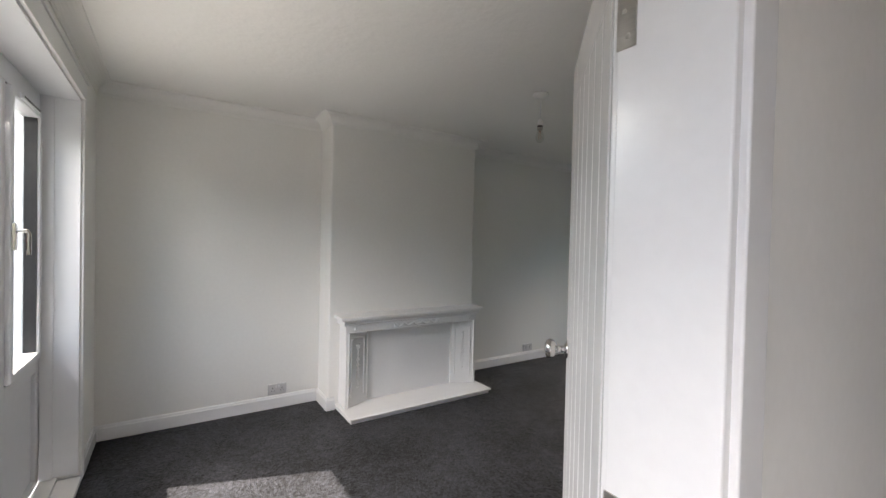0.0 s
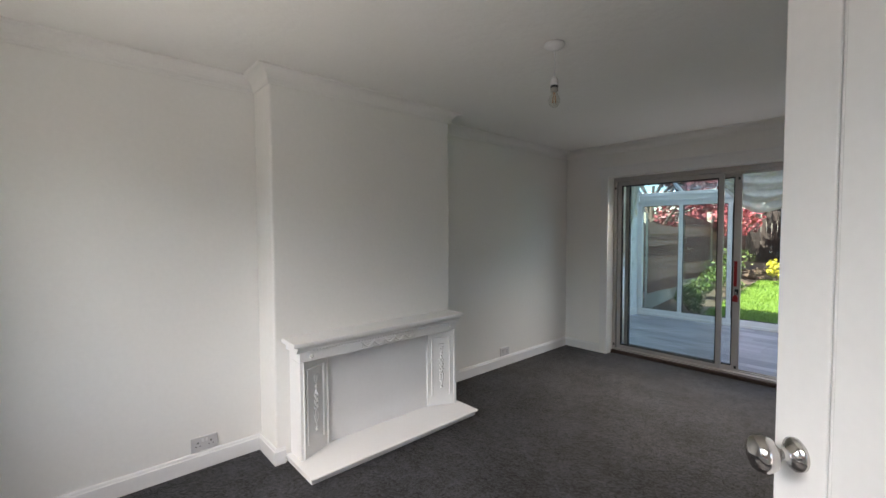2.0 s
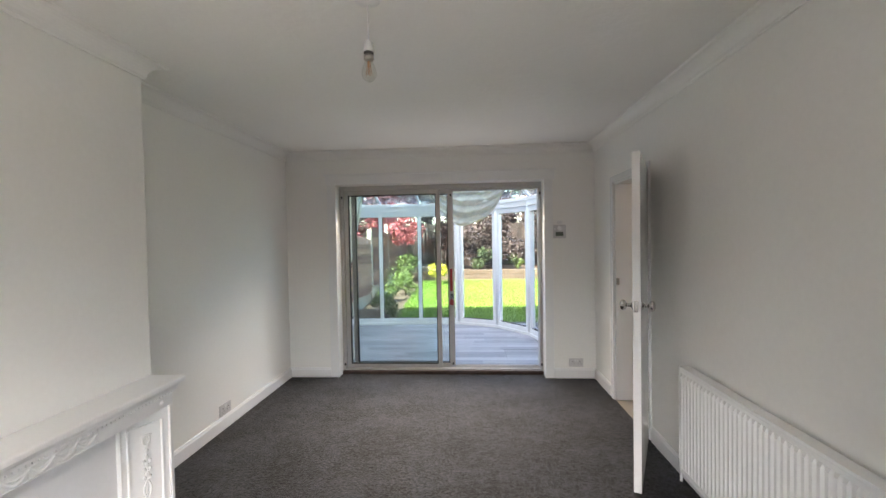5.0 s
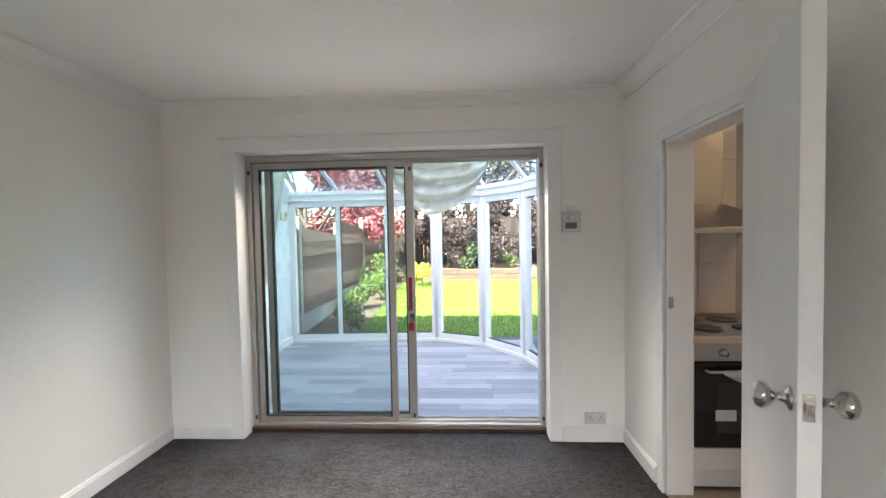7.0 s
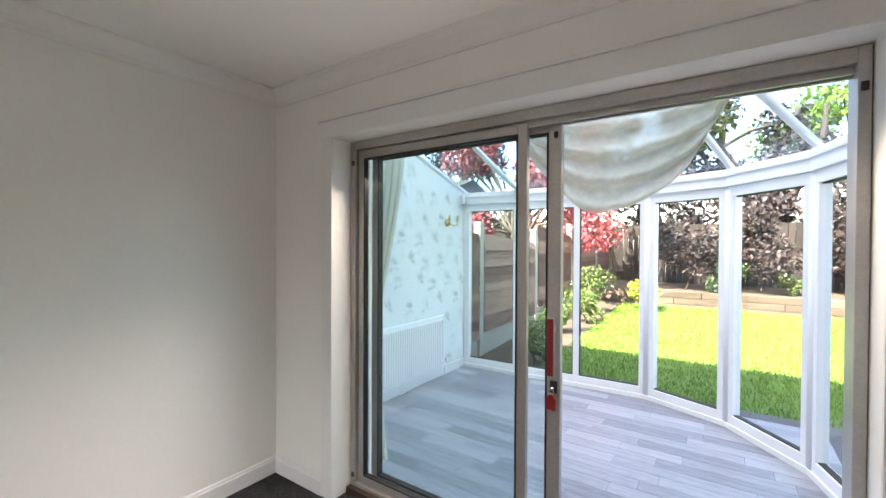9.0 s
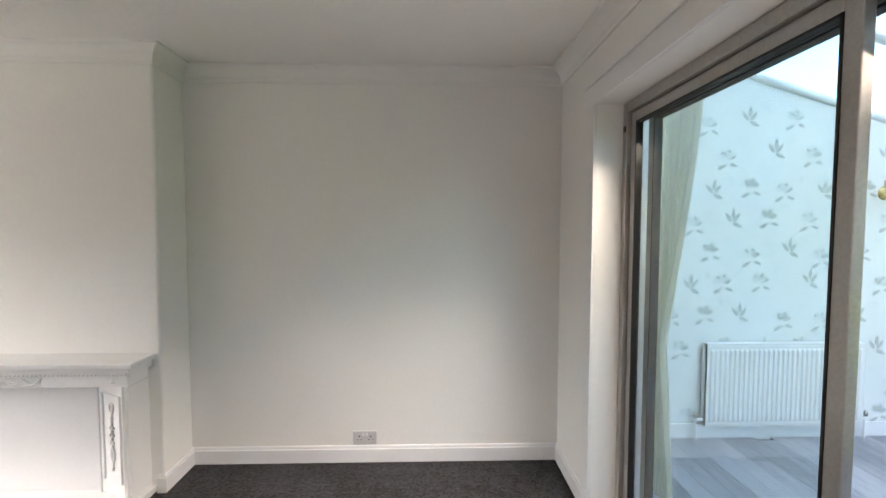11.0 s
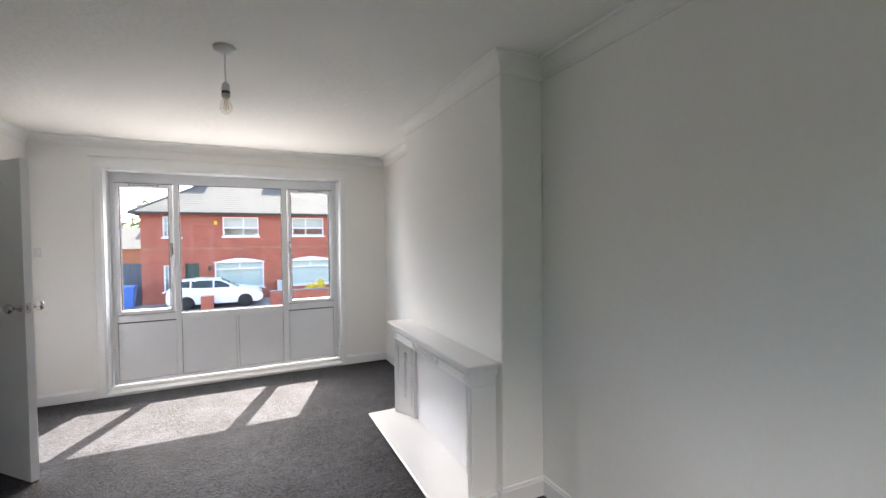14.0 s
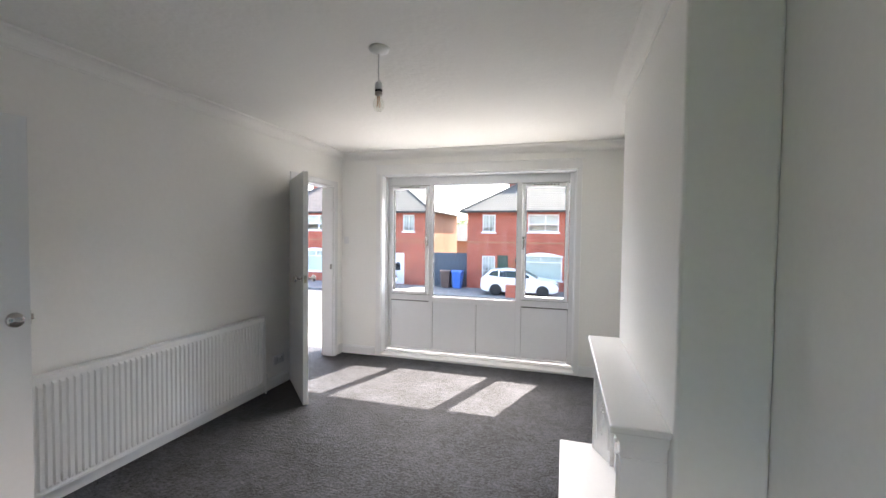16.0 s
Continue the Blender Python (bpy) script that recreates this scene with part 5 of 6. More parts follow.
    # swag and side curtain
    t = thing("swag_curtain", (2.1, 5.66, 2.06), "cream lace swag draped across the patio opening", "curtain")
    vs, nu, nv = [], 49, 40
    for j in range(nv):
        v = j / (nv - 1)
        for i in range(nu):
            u = i / (nu - 1)
            sag = (0.40 * v + 0.03) * (max(0.0, math.sin(math.pi * u)) ** 0.65)
            x = 1.5 + (1.05 - 0.2 * v) * u + 0.03 * v * math.sin(9 * u)
            z = 2.2 - 0.145 * v - sag + 0.05 * max(0, u - 0.75)
            y = 5.66 + 0.03 * math.sin(v * 26 + 2.2 * math.sin(u * 3)) * (0.35 + math.sin(math.pi * u)) + 0.012 * math.sin(u * 40 + v * 7) + 0.05 * math.sin(math.pi * u)
            vs.append((x, y, z))
    Build().add(vs, [(j * nu + i, j * nu + i + 1, (j + 1) * nu + i + 1, (j + 1) * nu + i) for j in range(nv - 1) for i in range(nu - 1)], True).make("drape", M_CREAM, t)
    Build().tube([(0.3, 5.64, 2.215), (2.95, 5.64, 2.215)], 0.014, 10).make("rail", M_UPVC, t)
    t = thing("side_curtain", (0.5, 5.66, 0.9), "cream curtain drawn aside and gathered at the patio door", "curtain")
    vs = []
    for j in range(40):
        v = j / 39
        wdt = 0.36 * (1 - 0.75 * min(1, v / 0.62) ** 1.4) if v < 0.62 else 0.09 + 0.12 * (v - 0.62) / 0.38
        for i in range(41):
            u = i / 40
            vs.append((0.40 + wdt * u, 5.665 + 0.028 * math.sin(u * 38) * (0.4 + 0.6 * (1 - abs(v - 0.6))), 2.2 - 2.12 * v))
    Build().add(vs, [(j * 41 + i, j * 41 + i + 1, (j + 1) * 41 + i + 1, (j + 1) * 41 + i) for j in range(39) for i in range(40)], True).make("cloth", M_DRAPE, t)


conservatory()


# ---- kitchen ----
def kitchen():
    t = thing("cooker", (3.72, 4.98, 0), "built-under black electric oven with steel fascia and solid-plate hob", "cooker")
    x0, x1, yf = 3.425, 4.02, 4.70
    Build().box(x0, x1, yf + 0.02, 5.262, 0.13, 0.83).make("body", M_DARK, t)
    Build().box(x0, x1, yf, yf + 0.02, 0.74, 0.835).make("fascia", M_STEEL, t, 0.002)
    Build().box(x0 + 0.003, x1 - 0.003, yf - 0.004, yf + 0.018, 0.26, 0.732).make("oven_door", M_BLACKGLASS, t, 0.003)
    Build().box(x0 + 0.12, x1 - 0.12, yf - 0.0055, yf - 0.004, 0.34, 0.62).make("inner_glass", M_DARK, t)
    b = Build()
    for k in range(2):
        b.lathe([(0, 0.024), (0.006, 0.024), (0.012, 0.02), (0.03, 0.018), (0.032, 0)], (x0 + 0.15 + k * 0.3, yf, 0.787), (0, -1, 0), 16)
    b.each("knob", M_CHROME, t)
    Build().tube([(x0 + 0.06, yf - 0.004, 0.69), (x0 + 0.06, yf - 0.035, 0.69), (x1 - 0.06, yf - 0.035, 0.69), (x1 - 0.06, yf - 0.004, 0.69)], 0.008, 8).make("handle", M_STEEL, t)
    Build().box(x0 + 0.11, x0 + 0.22, yf - 0.008, yf - 0.0056, 0.41, 0.47).make("label", M_PAPER, t)
    Build().box(x0, x1, yf + 0.03, yf + 0.05, 0.02, 0.13).box(x0, x1, yf + 0.005, yf + 0.02, 0.13, 0.25).make("drawer", M_PLASTIC, t, 0.003)
    tw = Build()
    vs = []
    for j in range(9):
        for i in range(17):
            u = i / 16
            vs.append((x0 + 0.13 + 0.32 * u, yf - 0.048 - 0.006 * math.sin(u * 14 + j), 0.705 - (0.03 + 0.02 * math.sin(u * 6)) * j / 4 * (0.4 + u)))
    tagged(Build().add(vs, [(j * 17 + i, j * 17 + i + 1, (j + 1) * 17 + i + 1, (j + 1) * 17 + i) for j in range(8) for i in range(16)], True).make("tea_towel", M_CLOTH), "pale tea towel hung over the oven handle", "towel")
    w = thing("worktop", (4.2, 5.0, 0.84), "pale wood-effect kitchen worktop", "worktop")
    Build().box(HALLX + 0.002, 5.49, 4.675, 5.265, 0.838, 0.876).make("top", M_WORK, w, 0.006)
    c = thing("base_cabinet", (4.7, 5.0, 0), "white kitchen base cabinet under the worktop", "cabinet")
    Build().box(4.03, 5.49, 4.72, 5.262, 0.13, 0.837).box(4.03, 5.49, 4.77, 5.25, 0.0, 0.13).make("body", M_SATIN, c)
    h = thing("hob", (3.72, 4.98, 0.876), "steel hob with four black solid hotplates", "hob")
    Build().box(x0 + 0.01, x1 - 0.01, 4.72, 5.22, 0.877, 0.886).make("plate", M_STEEL, h, 0.003)
    b = Build()
    for px, py, pr in ((3.57, 4.85, 0.09), (3.57, 5.09, 0.075), (3.8, 4.85, 0.075), (3.8, 5.09, 0.09)):
        b.lathe([(0, pr), (0.008, pr), (0.01, pr - 0.01), (0.01, 0.02), (0.008, 0.015), (0.008, 0)], (px, py, 0.886), (0, 0, 1), 28)
    b.each("hotplate", M_DARK, h)
    b = Build()
    for k in range(4):
        b.lathe([(0, 0.02), (0.02, 0.017), (0.022, 0)], (3.95, 4.8 + k * 0.085, 0.886), (0, 0, 1), 14)
    b.each("knob", M_CHROME, h)
    e = thing("extractor_hood", (3.72, 5.0, 1.44), "stainless steel chimney extractor hood over the hob", "hood")
    b = Build().box(x0, x1 + 0.02, 4.80, 5.265, 1.44, 1.475)
    b.add([(x0, 4.80, 1.475), (x1 + 0.02, 4.80, 1.475), (x1 + 0.02, 5.265, 1.475), (x0, 5.265, 1.475), (3.49, 5.02, 1.62), (3.765, 5.02, 1.62), (3.765, 5.265, 1.62), (3.49, 5.265, 1.62)],
          [(0, 1, 5, 4), (1, 2, 6, 5), (2, 3, 7, 6), (3, 0, 4, 7)]).make("canopy", M_STEEL, e, 0.003)
    Build().box(3.49, 3.765, 5.02, 5.265, 1.62, 2.42).make("flue", M_STEEL, e, 0.002)
    win = tagged(thing("window_3", (4.6, L + 0.1, 1.0), "white plastic kitchen window with open blind"), kind="structure")
    a, b2, c2, d2 = KW
    Build().box(a, a + 0.05, L + 0.08, L + 0.14, c2, d2).box(b2 - 0.05, b2, L + 0.08, L + 0.14, c2, d2).box(a + 0.05, b2 - 0.05, L + 0.08, L + 0.14, d2 - 0.05, d2).box(a + 0.05, b2 - 0.05, L + 0.08, L + 0.14, c2, c2 + 0.05).box(a + 0.05, b2 - 0.05, L + 0.08, L + 0.14, 1.78, 1.84).make("frame", M_UPVC, win, 0.004)
    pane(win, a + 0.05, b2 - 0.05, L + 0.11, c2 + 0.05, d2 - 0.05)
    wall = bpy.data.objects["wall_kitchen"]
    me = None
    for ix in range(9):
        for iz in range(6):
            x, z = 3.5 + ix * 0.25 - 0.25, 0.89 + iz * 0.346
            if iz == 4 and z + 0.3 > H:
                continue
            if x < HALLX or x + 0.25 > 5.49 or z + 0.34 > H or (x + 0.25 > a - 0.02 and x < b2 and z + 0.34 > c2):
                continue
            if me is None:
                o = Build().box(-0.1235, 0.1235, -0.006, 0, -0.1715, 0.1715).make("tile", M_TILE, None, 0.002)
                me = o.data
            else:
                o = new("tile", me)
                bv = o.modifiers.new("edge", "BEVEL")
                bv.width, bv.segments = 0.002, 2
            o.parent = wall
            o.location = (x + 0.125, L - 0.001, z + 0.173)


kitchen()


# ---- street ----
G = -1.8
structure(Build().box(-90, 60, -16.4, -9.6, G, G + 0.02), "road", M_ROAD, "worn grey asphalt road")
structure(Build().box(-90, 60, -9.6, -9.45, G, G + 0.12).box(-90, 60, -16.55, -16.4, G, G + 0.12), "kerb", M_PAVE, "concrete kerb stones along the road", 0.01)
structure(Build().box(-90, 60, -9.45, -8.2, G, G + 0.11).box(-90, 60, -19.9, -16.55, G, G + 0.11), "pavement", M_PAVE, "grey concrete pavement and drives")
structure(Build().box(HALLX + 0.05, HALLX + 0.95, -0.32, -0.02, -0.14, -0.001), "doorstep", M_PAVE, "concrete front doorstep", 0.006)
structure(Build().box(-1.5, 5.6, -4.4, -0.3, -0.6, -0.44), "front_terrace", M_PAVE, "paved front terrace below the window", 0.01)


def house(cx):
    """A pair of semi-detached brick houses facing +y at y = -20, mirrored about cx."""
    Y, E0, hw, dp = -20.0, 2.92, 6.2, 7.0
    t = thing("house", (cx, Y, G), "red brick semi-detached pair with hipped tiled roof", "house", "brick houses across the road")
    holes = []
    for s in (1, -1):
        for a, b, z0, z1, kind in ((4.50, 5.28, 1.66, 2.72, "small"), (4.50, 5.28, -1.1, 0.25, "small"), (0.86, 2.6, 1.69, 2.72, "pair"), (0.64, 3.02, -1.08, 0.34, "bay"), (3.72, 4.35, -1.69, 0.3, "door")):
            xs = sorted((cx + s * a, cx + s * b))
            if kind == "small" and s < 0 and z0 < 0:
                continue
            if kind == "door" and s < 0:
                xs = sorted((cx - 3.75, cx - 4.62))
            holes.append((xs[0], xs[1], z0, z1, kind, s))
    front = Build()
    xcuts = sorted({cx - hw, cx + hw, *(h[0] for h in holes), *(h[1] for h in holes)})
    zcuts = sorted({G, E0, *(h[2] for h in holes), *(h[3] for h in holes)})
    for xa, xb in zip(xcuts, xcuts[1:]):
        for za, zb in zip(zcuts, zcuts[1:]):
            if not any(h[0] <= (xa + xb) / 2 <= h[1] and h[2] <= (za + zb) / 2 <= h[3] for h in holes):
                front.box(xa, xb, Y - 0.22, Y, za, zb)
    front.make("front_wall", M_BRICK, t)
    Build().box(cx - hw, cx - hw + 0.2, Y - dp, Y - 0.22, G, E0).box(cx + hw - 0.2, cx + hw, Y - dp, Y - 0.22, G, E0).box(cx - hw, cx + hw, Y - dp - 0.2, Y - dp, G, E0).each("side_wall", M_BRICKO, t)
    Build().box(cx - hw + 0.2, cx + hw - 0.2, Y - 1.2, Y - 1.1, G, E0).make("inner_partition", M_BLIND, t)
    Build().box(cx - hw, cx + hw, Y, Y + 0.03, 1.02, 1.10).make("string_course", M_BRICKO, t)
    o, pz = 0.35, 0.62
    rz = E0 + (dp / 2 + o) * pz
    hip = dp / 2 + o
    r = Build()
    A, B, C, D = (cx - hw - o, Y + o, E0), (cx + hw + o, Y + o, E0), (cx + hw + o, Y - dp - o, E0), (cx - hw - o, Y - dp - o, E0)
    P, Q = (cx - hw - o + hip, Y - dp / 2, rz), (cx + hw + o - hip, Y - dp / 2, rz)
    r.add([A, B, C, D, P, Q], [(0, 1, 5, 4), (1, 2, 5), (2, 3, 4, 5), (3, 0, 4), (3, 2, 1, 0)])
    r.make("roof", M_SLATE, t)
    courses = Build()
    for k in range(1, 19):
        f = k / 19
        y, z = Y + o - hip * f, E0 + (rz - E0) * f
        courses.prism([(y - 0.01, z), (y + 0.012, z - 0.002), (y + 0.012, z + 0.014), (y - 0.06, z + 0.043)], "x", cx - hw - o + hip * f, cx + hw + o - hip * f)
    tagged(courses.make("tile_course", M_SLATE, t), kind="stuff")
    Build().tube([P, Q], 0.11, 8).tube([A, P], 0.08, 6).tube([B, Q], 0.08, 6).each("ridge_tile", M_SLATE, t)
    Build().box(cx - hw - o, cx + hw + o, Y + o - 0.02, Y + o + 0.09, E0 - 0.1, E0 + 0.02).box(cx + hw + o - 0.02, cx + hw + o + 0.09, Y - dp, Y + o, E0 - 0.1, E0 + 0.02).each("gutter", M_FASCIA, t)
    Build().box(cx - hw - o + 0.05, cx + hw + o - 0.05, Y, Y + o - 0.02, E0 - 0.06, E0 - 0.02).make("soffit", M_FASCIA, t)
    for sx in (cx - 0.5, cx + hw - 2.6):
        c = Build().box(sx - 0.55, sx + 0.55, Y - dp / 2 - 0.35, Y - dp / 2 + 0.35, rz - 0.6, rz + 1.0).box(sx - 0.6, sx + 0.6, Y - dp / 2 - 0.4, Y - dp / 2 + 0.4, rz + 0.85, rz + 0.95)
        for k in (-0.3, 0.3):
            c.lathe([(0, 0.12), (0.3, 0.1)], (sx + k, Y - dp / 2, rz + 1.0), (0, 0, 1), 10)
        c.make("chimney", M_BRICK, t)
    for xa, xb, za, zb, kind, s in holes:
        ya, yb = Y - 0.12, Y - 0.04
        if kind == "door":
            if s > 0:
                Build().box(xa, xb, Y - 0.2, Y - 0.14, za, zb).make("door", M_DOORGREEN, t)
                Build().box(xa - 0.02, xa + 0.06, Y - 0.14, Y - 0.06, za, zb).box(xb - 0.06, xb + 0.02, Y - 0.14, Y - 0.06, za, zb).make("door_frame", M_DOORGREEN, t)
                Build().box(xa - 0.55, xa - 0.42, Y, Y + 0.14, -0.1, 0.14).make("porch_lantern", M_FASCIA, t)
            else:
                Build().box(xa, xb, ya, yb, za, zb).make("door", M_UPVC, t, 0.01)
                m = (xa + xb) / 2
                Build().lathe([(0, 0.16), (0.02, 0.16)], (m, yb, -0.45), (0, 1, 0), 20).box(m - 0.16, m + 0.16, yb, yb + 0.02, -0.8, -0.45).make("door_light", M_CARGLASS, t)
            continue
        wd = 0.07
        f = Build().box(xa, xa + wd, ya, yb, za, zb).box(xb - wd, xb, ya, yb, za, zb).box(xa + wd, xb - wd, ya, yb, zb - wd, zb).box(xa + wd, xb - wd, ya, yb, za, za + wd)
        m = (xa + xb) / 2
        if kind == "small":
            f.box(m - 0.025, m + 0.025, ya, yb, za + wd, zb - wd)
            for k in (1, 2):
                z = za + (zb - za) * k / 3
                f.box(xa + wd, xb - wd, ya + 0.01, yb - 0.005, z - 0.018, z + 0.018)
            for xq in ((xa + m) / 2, (xb + m) / 2):
                f.box(xq - 0.012, xq + 0.012, ya + 0.01, yb - 0.005, za + wd, zb - wd)
        elif kind == "pair":
            f.box(m - 0.035 - 0.12 * s, m + 0.035 - 0.12 * s, ya, yb, za + wd, zb - wd).box(xa + wd, xb - wd, ya, yb, za + 0.42, za + 0.48)
        else:
            f.box(xa + wd, xb - wd, ya, yb, zb - 0.42, zb - 0.36).box(m - 0.03, m + 0.03, ya, yb, zb - 0.36, zb - wd)
            n = 12
            arch = [(xa - 0.06 + (xb - xa + 0.12) * i / n, zb - 0.03 + 0.2 * math.sin(math.pi * i / n)) for i in range(n + 1)]
            Build().prism([(xa - 0.06, zb - 0.06)] + arch + [(xb + 0.06, zb - 0.06)], "y", Y - 0.04, Y + 0.012).make("arch_head", M_UPVC, t)
        w = f.make("window", M_UPVC, t)
        g = Build().box(xa + 0.03, xb - 0.03, ya + 0.03, ya + 0.04, za + 0.03, zb - 0.03).make("pane", M_GLASS, w)
        g.matrix_parent_inverse = Matrix()
        Build().box(xa + 0.03, xb - 0.03, ya - 0.08, ya - 0.07, za + (0.03 if kind == "bay" else (zb - za) * 0.45), zb - 0.03).make("blind", M_BLIND, t)
        Build().box(xa - 0.08, xb + 0.08, Y - 0.04, Y + 0.06, za - 0.07, za).make("sill", M_UPVC, t, 0.008)
    Build().box(cx + 2.85, cx + 3.0, Y, Y + 0.1, 2.3, 2.5).make("alarm_box", M_YELLOW, t)
    return t


H0 = house(0.12)
for k in (-6, -5, -4, -3, -2, -1, 1, 2):
    copy_thing(H0, pose(0.12 + 14.9 * k, -20.0, G))
gate = thing("side_gate", (7.4, -20.4, G), "tall slate-blue boarded side gate between the houses", "gate")
for i in range(9):
    Build().box(6.36 + i * 0.27, 6.62 + i * 0.27, -20.5, -20.46, G, 0.36).make("board", M_GATE, gate, 0.004)
low = thing("outbuilding", (7.6, -36, G), "low brick building with tiled roof beyond the gate", "building")
Build().box(4, 14, -40, -35, G, 0.9).make("wall", M_BRICKO, low)
Build().prism([(-34.7, 0.9), (-40.3, 0.9), (-37.5, 2.6)], "x", 3.8, 14.2).make("roof", M_SLATE, low)
Build().box(8.7, 9.3, -37.9, -37.2, 1.8, 3.4).make("chimney", M_BRICK, low)


def bin_(x, y, mat, label):
    t = thing("wheelie_bin", (x, y, G + 0.11), label, "bin", "wheelie bins by the gate")
    z = G + 0.11
    b = Build().add([(x - 0.22, y - 0.26, z), (x + 0.22, y - 0.26, z), (x + 0.22, y + 0.26, z), (x - 0.22, y + 0.26, z), (x - 0.29, y - 0.34, z + 0.95), (x + 0.29, y - 0.34, z + 0.95), (x + 0.29, y + 0.34, z + 0.95), (x - 0.29, y + 0.34, z + 0.95)],
                    [(3, 2, 1, 0), (4, 5, 6, 7), (0, 1, 5, 4), (1, 2, 6, 5), (2, 3, 7, 6), (3, 0, 4, 7)])
    b.make("body", mat, t, 0.02)
    Build().prism([(y - 0.37, z + 0.95), (y + 0.4, z + 0.95), (y + 0.36, z + 1.02), (y, z + 1.07), (y - 0.37, z + 1.03)], "x", x - 0.31, x + 0.31).make("lid", mat, t, 0.01)
    Build().lathe([(0, 0.1), (0.05, 0.1)], (x - 0.27, y - 0.26, z + 0.1), (1, 0, 0), 14).lathe([(0, 0.1), (0.05, 0.1)], (x + 0.22, y - 0.26, z + 0.1), (1, 0, 0), 14).each("wheel", M_TYRE, t)


bin_(6.75, -19.4, M_BLUEBIN, "blue plastic wheelie bin by the side gate")
bin_(7.45, -19.4, M_BROWNBIN, "dark brown plastic wheelie bin by the side gate")


def car(cx, cy, z, mat, label, turn=0):
    """A hatchback along x, its nose towards -x."""
    t = thing("car", (0, 0, 0), label, "car", "parked cars")
    hw = 0.9
    low = [(-2.12, 0.35), (-2.16, 0.55), (-2.05, 0.72), (-1.7, 0.86), (-1.0, 0.95), (0.2, 0.98), (1.6, 1.02), (2.08, 1.0), (2.15, 0.8), (2.16, 0.45), (2.1, 0.3), (1.75, 0.22)]
    for ax in (1.3, -1.3):
        low += [(ax + 0.36, 0.24)] + [(ax + 0.36 * math.cos(a), 0.3 + 0.36 * math.sin(a)) for a in [i * math.pi / 8 for i in range(9)]] + [(ax - 0.36, 0.24)]
    low.append((-1.9, 0.24))
    Build().prism(low, "y", -hw, hw).make("body", mat, t, 0.06)
    sec = []
    for y, k in ((-0.84, 0.0), (-0.62, 1.0), (0.62, 1.0), (0.84, 0.0)):
        sec.append((y, k))
    pr = [(-1.05, 0.94), (-0.15, 1.43), (0.9, 1.5), (1.65, 1.42), (2.1, 1.0)]
    vs = [(x, y, (z_ if k else 0.96)) if k else (x * 1.0, y, 0.96 + (z_ - 0.96) * 0.0) for y, k in sec for x, z_ in pr]
    n = len(pr)
    cab = Build().add(vs, [(j * n + i, j * n + i + 1, (j + 1) * n + i + 1, (j + 1) * n + i) for j in range(3) for i in range(n - 1)])
    cab.make("cabin", mat, t, 0.03)
    g = Build()
    for s in (-1, 1):
        f = lambda x, zz: (x, s * (0.845 - 0.22 * (zz - 0.96) / 0.5 + 0.008), zz)
        g.add([f(-0.8, 1.03), f(0.1, 1.03), f(0.1, 1.38), f(-0.15, 1.36)], [(0, 1, 2, 3)])
        g.add([f(0.17, 1.03), f(1.1, 1.05), f(1.1, 1.42), f(0.17, 1.39)], [(0, 1, 2, 3)])
        g.add([f(1.17, 1.06), f(1.75, 1.12), f(1.55, 1.36), f(1.17, 1.41)], [(0, 1, 2, 3)])
    g.add([(-0.98, -0.66, 1.0), (-0.98, 0.66, 1.0), (-0.2, 0.58, 1.42), (-0.2, -0.58, 1.42)], [(0, 1, 2, 3)])
    g.add([(2.06, -0.6, 1.08), (2.06, 0.6, 1.08), (1.73, 0.55, 1.40), (1.73, -0.55, 1.40)], [(0, 1, 2, 3)])
    g.make("glass", M_CARGLASS, t)
    for x in (-1.3, 1.3):
        for s in (-1, 1):
            w = Build().lathe([(0, 0.2), (0.0, 0.31), (0.02, 0.325), (0.17, 0.325), (0.19, 0.31), (0.19, 0.2)], (x, s * 0.72, 0.325), (0, s, 0), 24).make("tyre", M_TYRE, t)
            r = Build().lathe([(0, 0.2), (0.012, 0.2), (0.012, 0.03), (0.02, 0)], (x, s * 0.895, 0.325), (0, s, 0), 20)
            r.make("rim", M_ALLOY, t)
    Build().box(2.10, 2.17, -0.88, -0.45, 0.78, 0.93).box(2.10, 2.17, 0.45, 0.88, 0.78, 0.93).each("tail_lamp", M_LAMPRED, t, 0.02)
    Build().box(-2.14, -1.95, -0.85, -0.45, 0.64, 0.76).box(-2.14, -1.95, 0.45, 0.85, 0.64, 0.76).each("head_lamp", M_CHROME, t, 0.02)
    Build().box(2.15, 2.18, -0.26, 0.26, 0.55, 0.66).make("number_plate", M_YELLOW, t)
    Build().box(2.09, 2.175, -0.7, 0.7, 0.26, 0.5).make("bumper", M_DARK, t, 0.02)
    Build().box(-0.72, -0.58, -1.02, -0.87, 1.0, 1.12).box(-0.72, -0.58, 0.87, 1.02, 1.0, 1.12).each("mirror", mat, t, 0.02)
    t.matrix_world = pose(cx, cy, z, 0, 0, turn) @ Matrix.Scale(0.93, 4)
    return t


car(2.9, -18.0, G + 0.11, M_CAR, "white hatchback car parked in front of the houses")
car(12.2, -17.6, G + 0.11, M_CAR, "white hatchback car parked farther along the road")
car(-34.0, -17.3, G + 0.11, M_CARBLUE, "dark blue car parked far along the road", 180)
wl = thing("garden_wall", (3.0, -16.7, G), "low red brick garden wall across the road", "wall")
Build().box(-6.2, 0.6, -16.9, -16.7, G + 0.1, G + 0.75).box(3.0, 3.5, -16.95, -16.6, G + 0.1, G + 0.75).make("brickwork", M_BRICK, wl)
Build().box(-6.22, 0.62, -16.93, -16.67, G + 0.75, G + 0.82).make("coping", M_PAVE, wl)
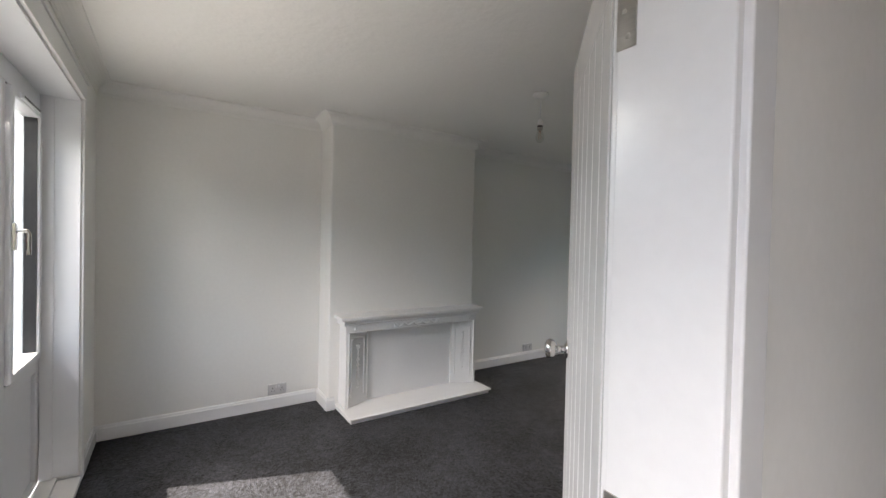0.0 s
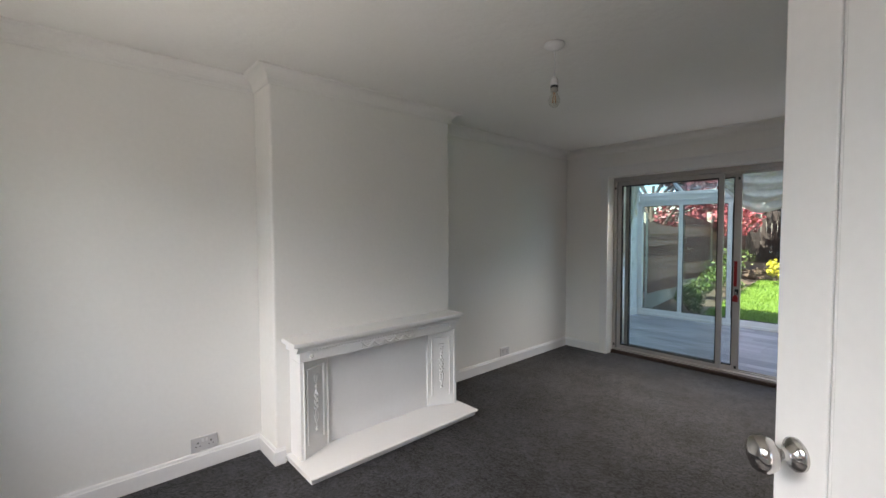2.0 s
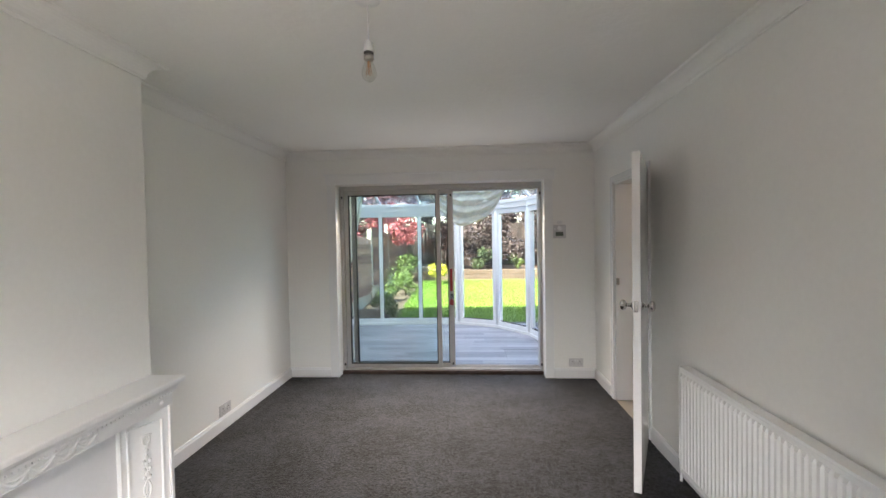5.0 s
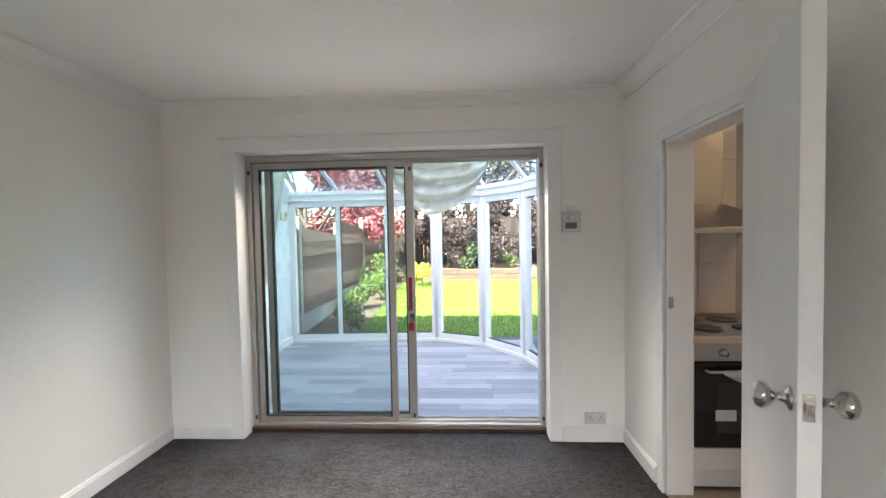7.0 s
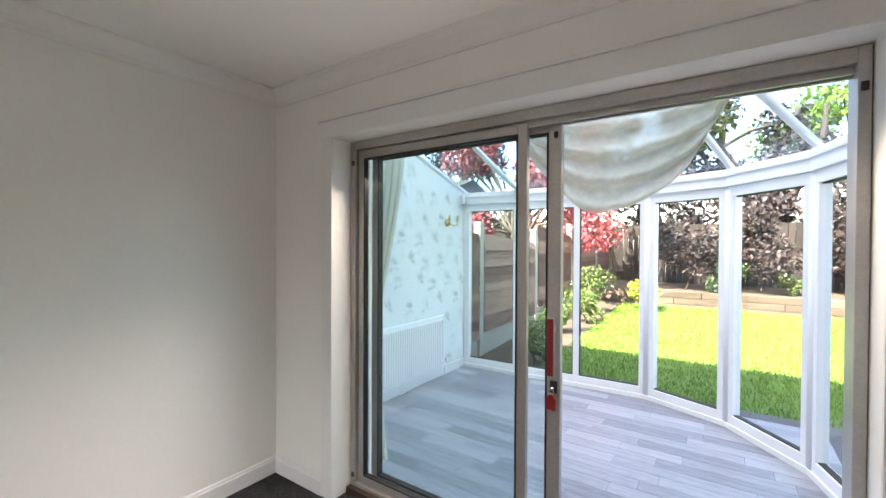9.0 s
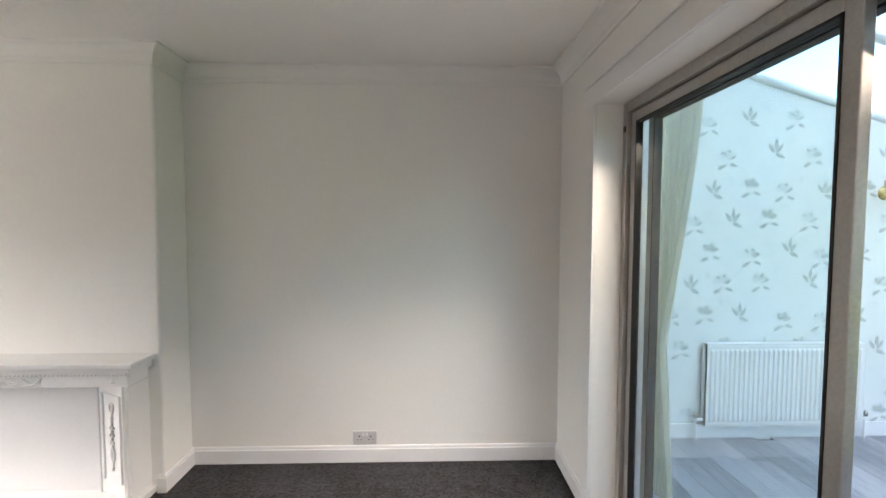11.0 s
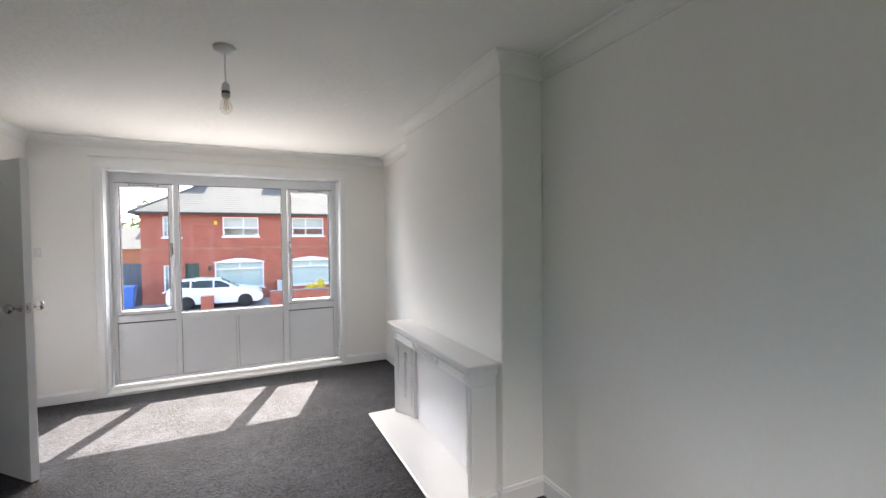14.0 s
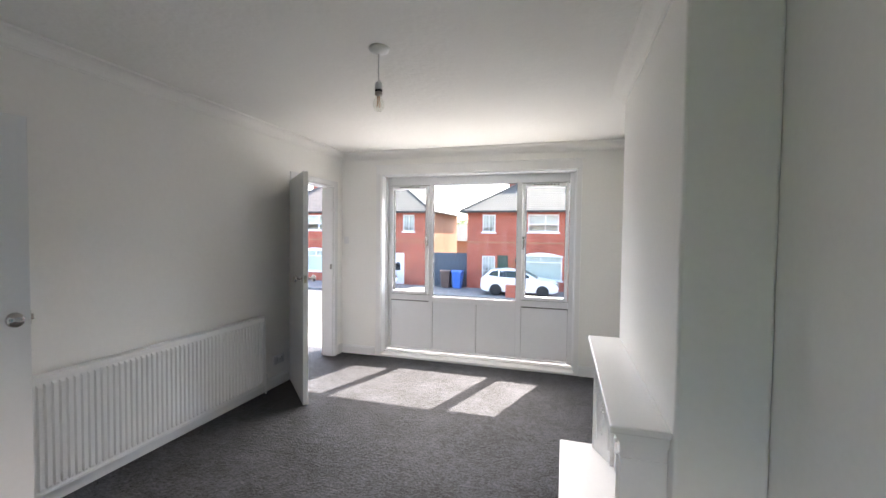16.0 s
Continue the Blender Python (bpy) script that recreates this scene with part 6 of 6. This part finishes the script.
ut = thing("meter_cabinet", (-0.2, -19.8, G), "grey cabinet standing against the brick front", "cabinet")
Build().box(-0.5, 0.1, -19.98, -19.6, G + 0.1, -0.75).make("casing", M_GREYP, ut, 0.02)
tree((-1.6, -17.3, G + 0.1), 0.9, M_FLOWER, cloud(70, 5, ((-1.9, -1.2), (-17.5, -17.1), (-1.2, -0.75)), 0.22), 700, 0.05, 70, "yellow flowering shrub by the low wall", 0.02, "shrub", "yellow shrubs")
tree((-3.8, -17.4, G + 0.1), 0.9, M_LEAFG, cloud(71, 5, ((-4.4, -3.2), (-17.6, -17.1), (-1.2, -0.9)), 0.25), 800, 0.05, 71, "green and orange shrub by the low wall", 0.02, "shrub", "front shrubs")
tree((-7.6, -3.6, -0.6), 0.8, M_FLOWER, cloud(72, 8, ((-8.6, -6.6), (-4.4, -2.8), (-0.5, 0.1)), 0.3), 2200, 0.05, 72, "yellow flowering shrub in the front garden", 0.03, "shrub", "yellow shrubs")
tree((10.6, -50, G), 6, M_LEAFG, cloud(73, 12, ((6, 15), (-54, -47), (1.5, 5.0)), 1.8), 3500, 0.25, 73, "distant green tree beyond the houses", 0.2)


def screen_wall():
    """Side boundary of pierced concrete blocks with a petal pattern."""
    t = thing("screen_wall", (-1.6, -2.5, -0.45), "cream pierced concrete screen-block wall beside the terrace", "wall")
    x0, x1, bs = -1.65, -1.56, 0.29
    def block(y, z):
        b = Build()
        e = 0.018
        b.box(x0, x1, y, y + bs, z, z + e).box(x0, x1, y, y + bs, z + bs - e, z + bs).box(x0, x1, y, y + e, z + e, z + bs - e).box(x0, x1, y + bs - e, y + bs, z + e, z + bs - e)
        c, r = (y + bs / 2, z + bs / 2), bs / 2
        for k in range(4):
            a = math.pi / 4 + k * math.pi / 2
            d = Vector((math.cos(a), math.sin(a)))
            p = Vector((-d.y, d.x))
            for s in (-1, 1):
                b_pts = [Vector(c) + d * (r * 1.25 * i / 6) + p * s * 0.045 * math.sin(math.pi * i / 6) for i in range(7)]
                for q0, q1 in zip(b_pts, b_pts[1:]):
                    n = p * 0.009
                    b.prism([tuple(q0 - n), tuple(q1 - n), tuple(q1 + n), tuple(q0 + n)], "x", x0 + 0.01, x1 - 0.01)
        return b
    first = block(0, 0).make("block", M_SCREEN, t, 0.0)
    first.matrix_parent_inverse = Matrix.Translation(-t.location)
    me = first.data
    first.location = (0, -0.65, -0.3)
    for iy in range(13):
        for iz in range(2):
            if iy == 0 and iz == 0:
                continue
            o = new("block", me)
            o.parent = t
            o.matrix_parent_inverse = Matrix.Translation(-t.location)
            o.location = (0, -0.65 - iy * 0.295, -0.3 + iz * 0.295)
    Build().box(x0 - 0.03, x1 + 0.03, -4.25, -0.33, 0.292, 0.345).make("coping", M_SCREEN, t, 0.008)
    Build().box(x0 - 0.02, x1 + 0.02, -4.25, -0.33, -0.62, -0.302).make("plinth", M_SCREEN, t, 0.008)


screen_wall()
rl = thing("handrail", (-4.8, -3.0, -0.6), "galvanised tubular handrail beside the front path", "rail")
for y in (-1.4, -2.4, -3.4, -4.4):
    Build().tube([(-4.8, y, ground_z(y) - 0.1), (-4.8, y, 0.36)], 0.024, 10).make("post", M_STEELRAIL, rl)
for z in (0.36, 0.16, -0.04):
    Build().tube([(-4.8, -1.0, z), (-4.8, -4.6, z)], 0.02, 10).make("rail", M_STEELRAIL, rl)
bag = thing("black_bag", (3.75, 0.42, 0.0), "black bag standing on the hall floor", "bag")
Build().add([(3.62, 0.32, 0.0), (3.86, 0.32, 0.0), (3.86, 0.5, 0.0), (3.62, 0.5, 0.0), (3.66, 0.37, 0.2), (3.82, 0.37, 0.2), (3.82, 0.46, 0.2), (3.66, 0.46, 0.2)],
            [(3, 2, 1, 0), (4, 5, 6, 7), (0, 1, 5, 4), (1, 2, 6, 5), (2, 3, 7, 6), (3, 0, 4, 7)]).make("body", M_DARK, bag, 0.02)
Build().tube([(3.68, 0.415, 0.19), (3.70, 0.415, 0.27), (3.78, 0.415, 0.27), (3.80, 0.415, 0.19)], 0.008, 8).make("strap", M_DARK, bag)


# ---- laminate planks, last ----
def planks():
    fl = bpy.data.objects["floor_conservatory"]
    r = random.Random(3)
    meshes = {}
    y, row = 5.545, 0
    while y < 7.98:
        x = -0.24 - r.choice((0.0, 0.25, 0.5, 0.75))
        while x < 3.05:
            ln = r.choice((0.4, 0.6, 0.8, 1.0))
            a, b = max(x, -0.236), min(x + ln, 3.05)
            if b - a > 0.05:
                key = round(b - a, 3)
                if key not in meshes:
                    h = (b - a) / 2
                    o = Build().box(-h + 0.001, h - 0.001, -0.0595, 0.0595, -0.017, 0.0).make("plank", M_PLANK, fl, 0.0012)
                    meshes[key] = o.data
                else:
                    o = new("plank", meshes[key])
                    o.parent = fl
                o.matrix_parent_inverse = Matrix()
                o.location = ((a + b) / 2, y + 0.06, 0.0)
            x += ln
        y += 0.1205
        row += 1


planks()
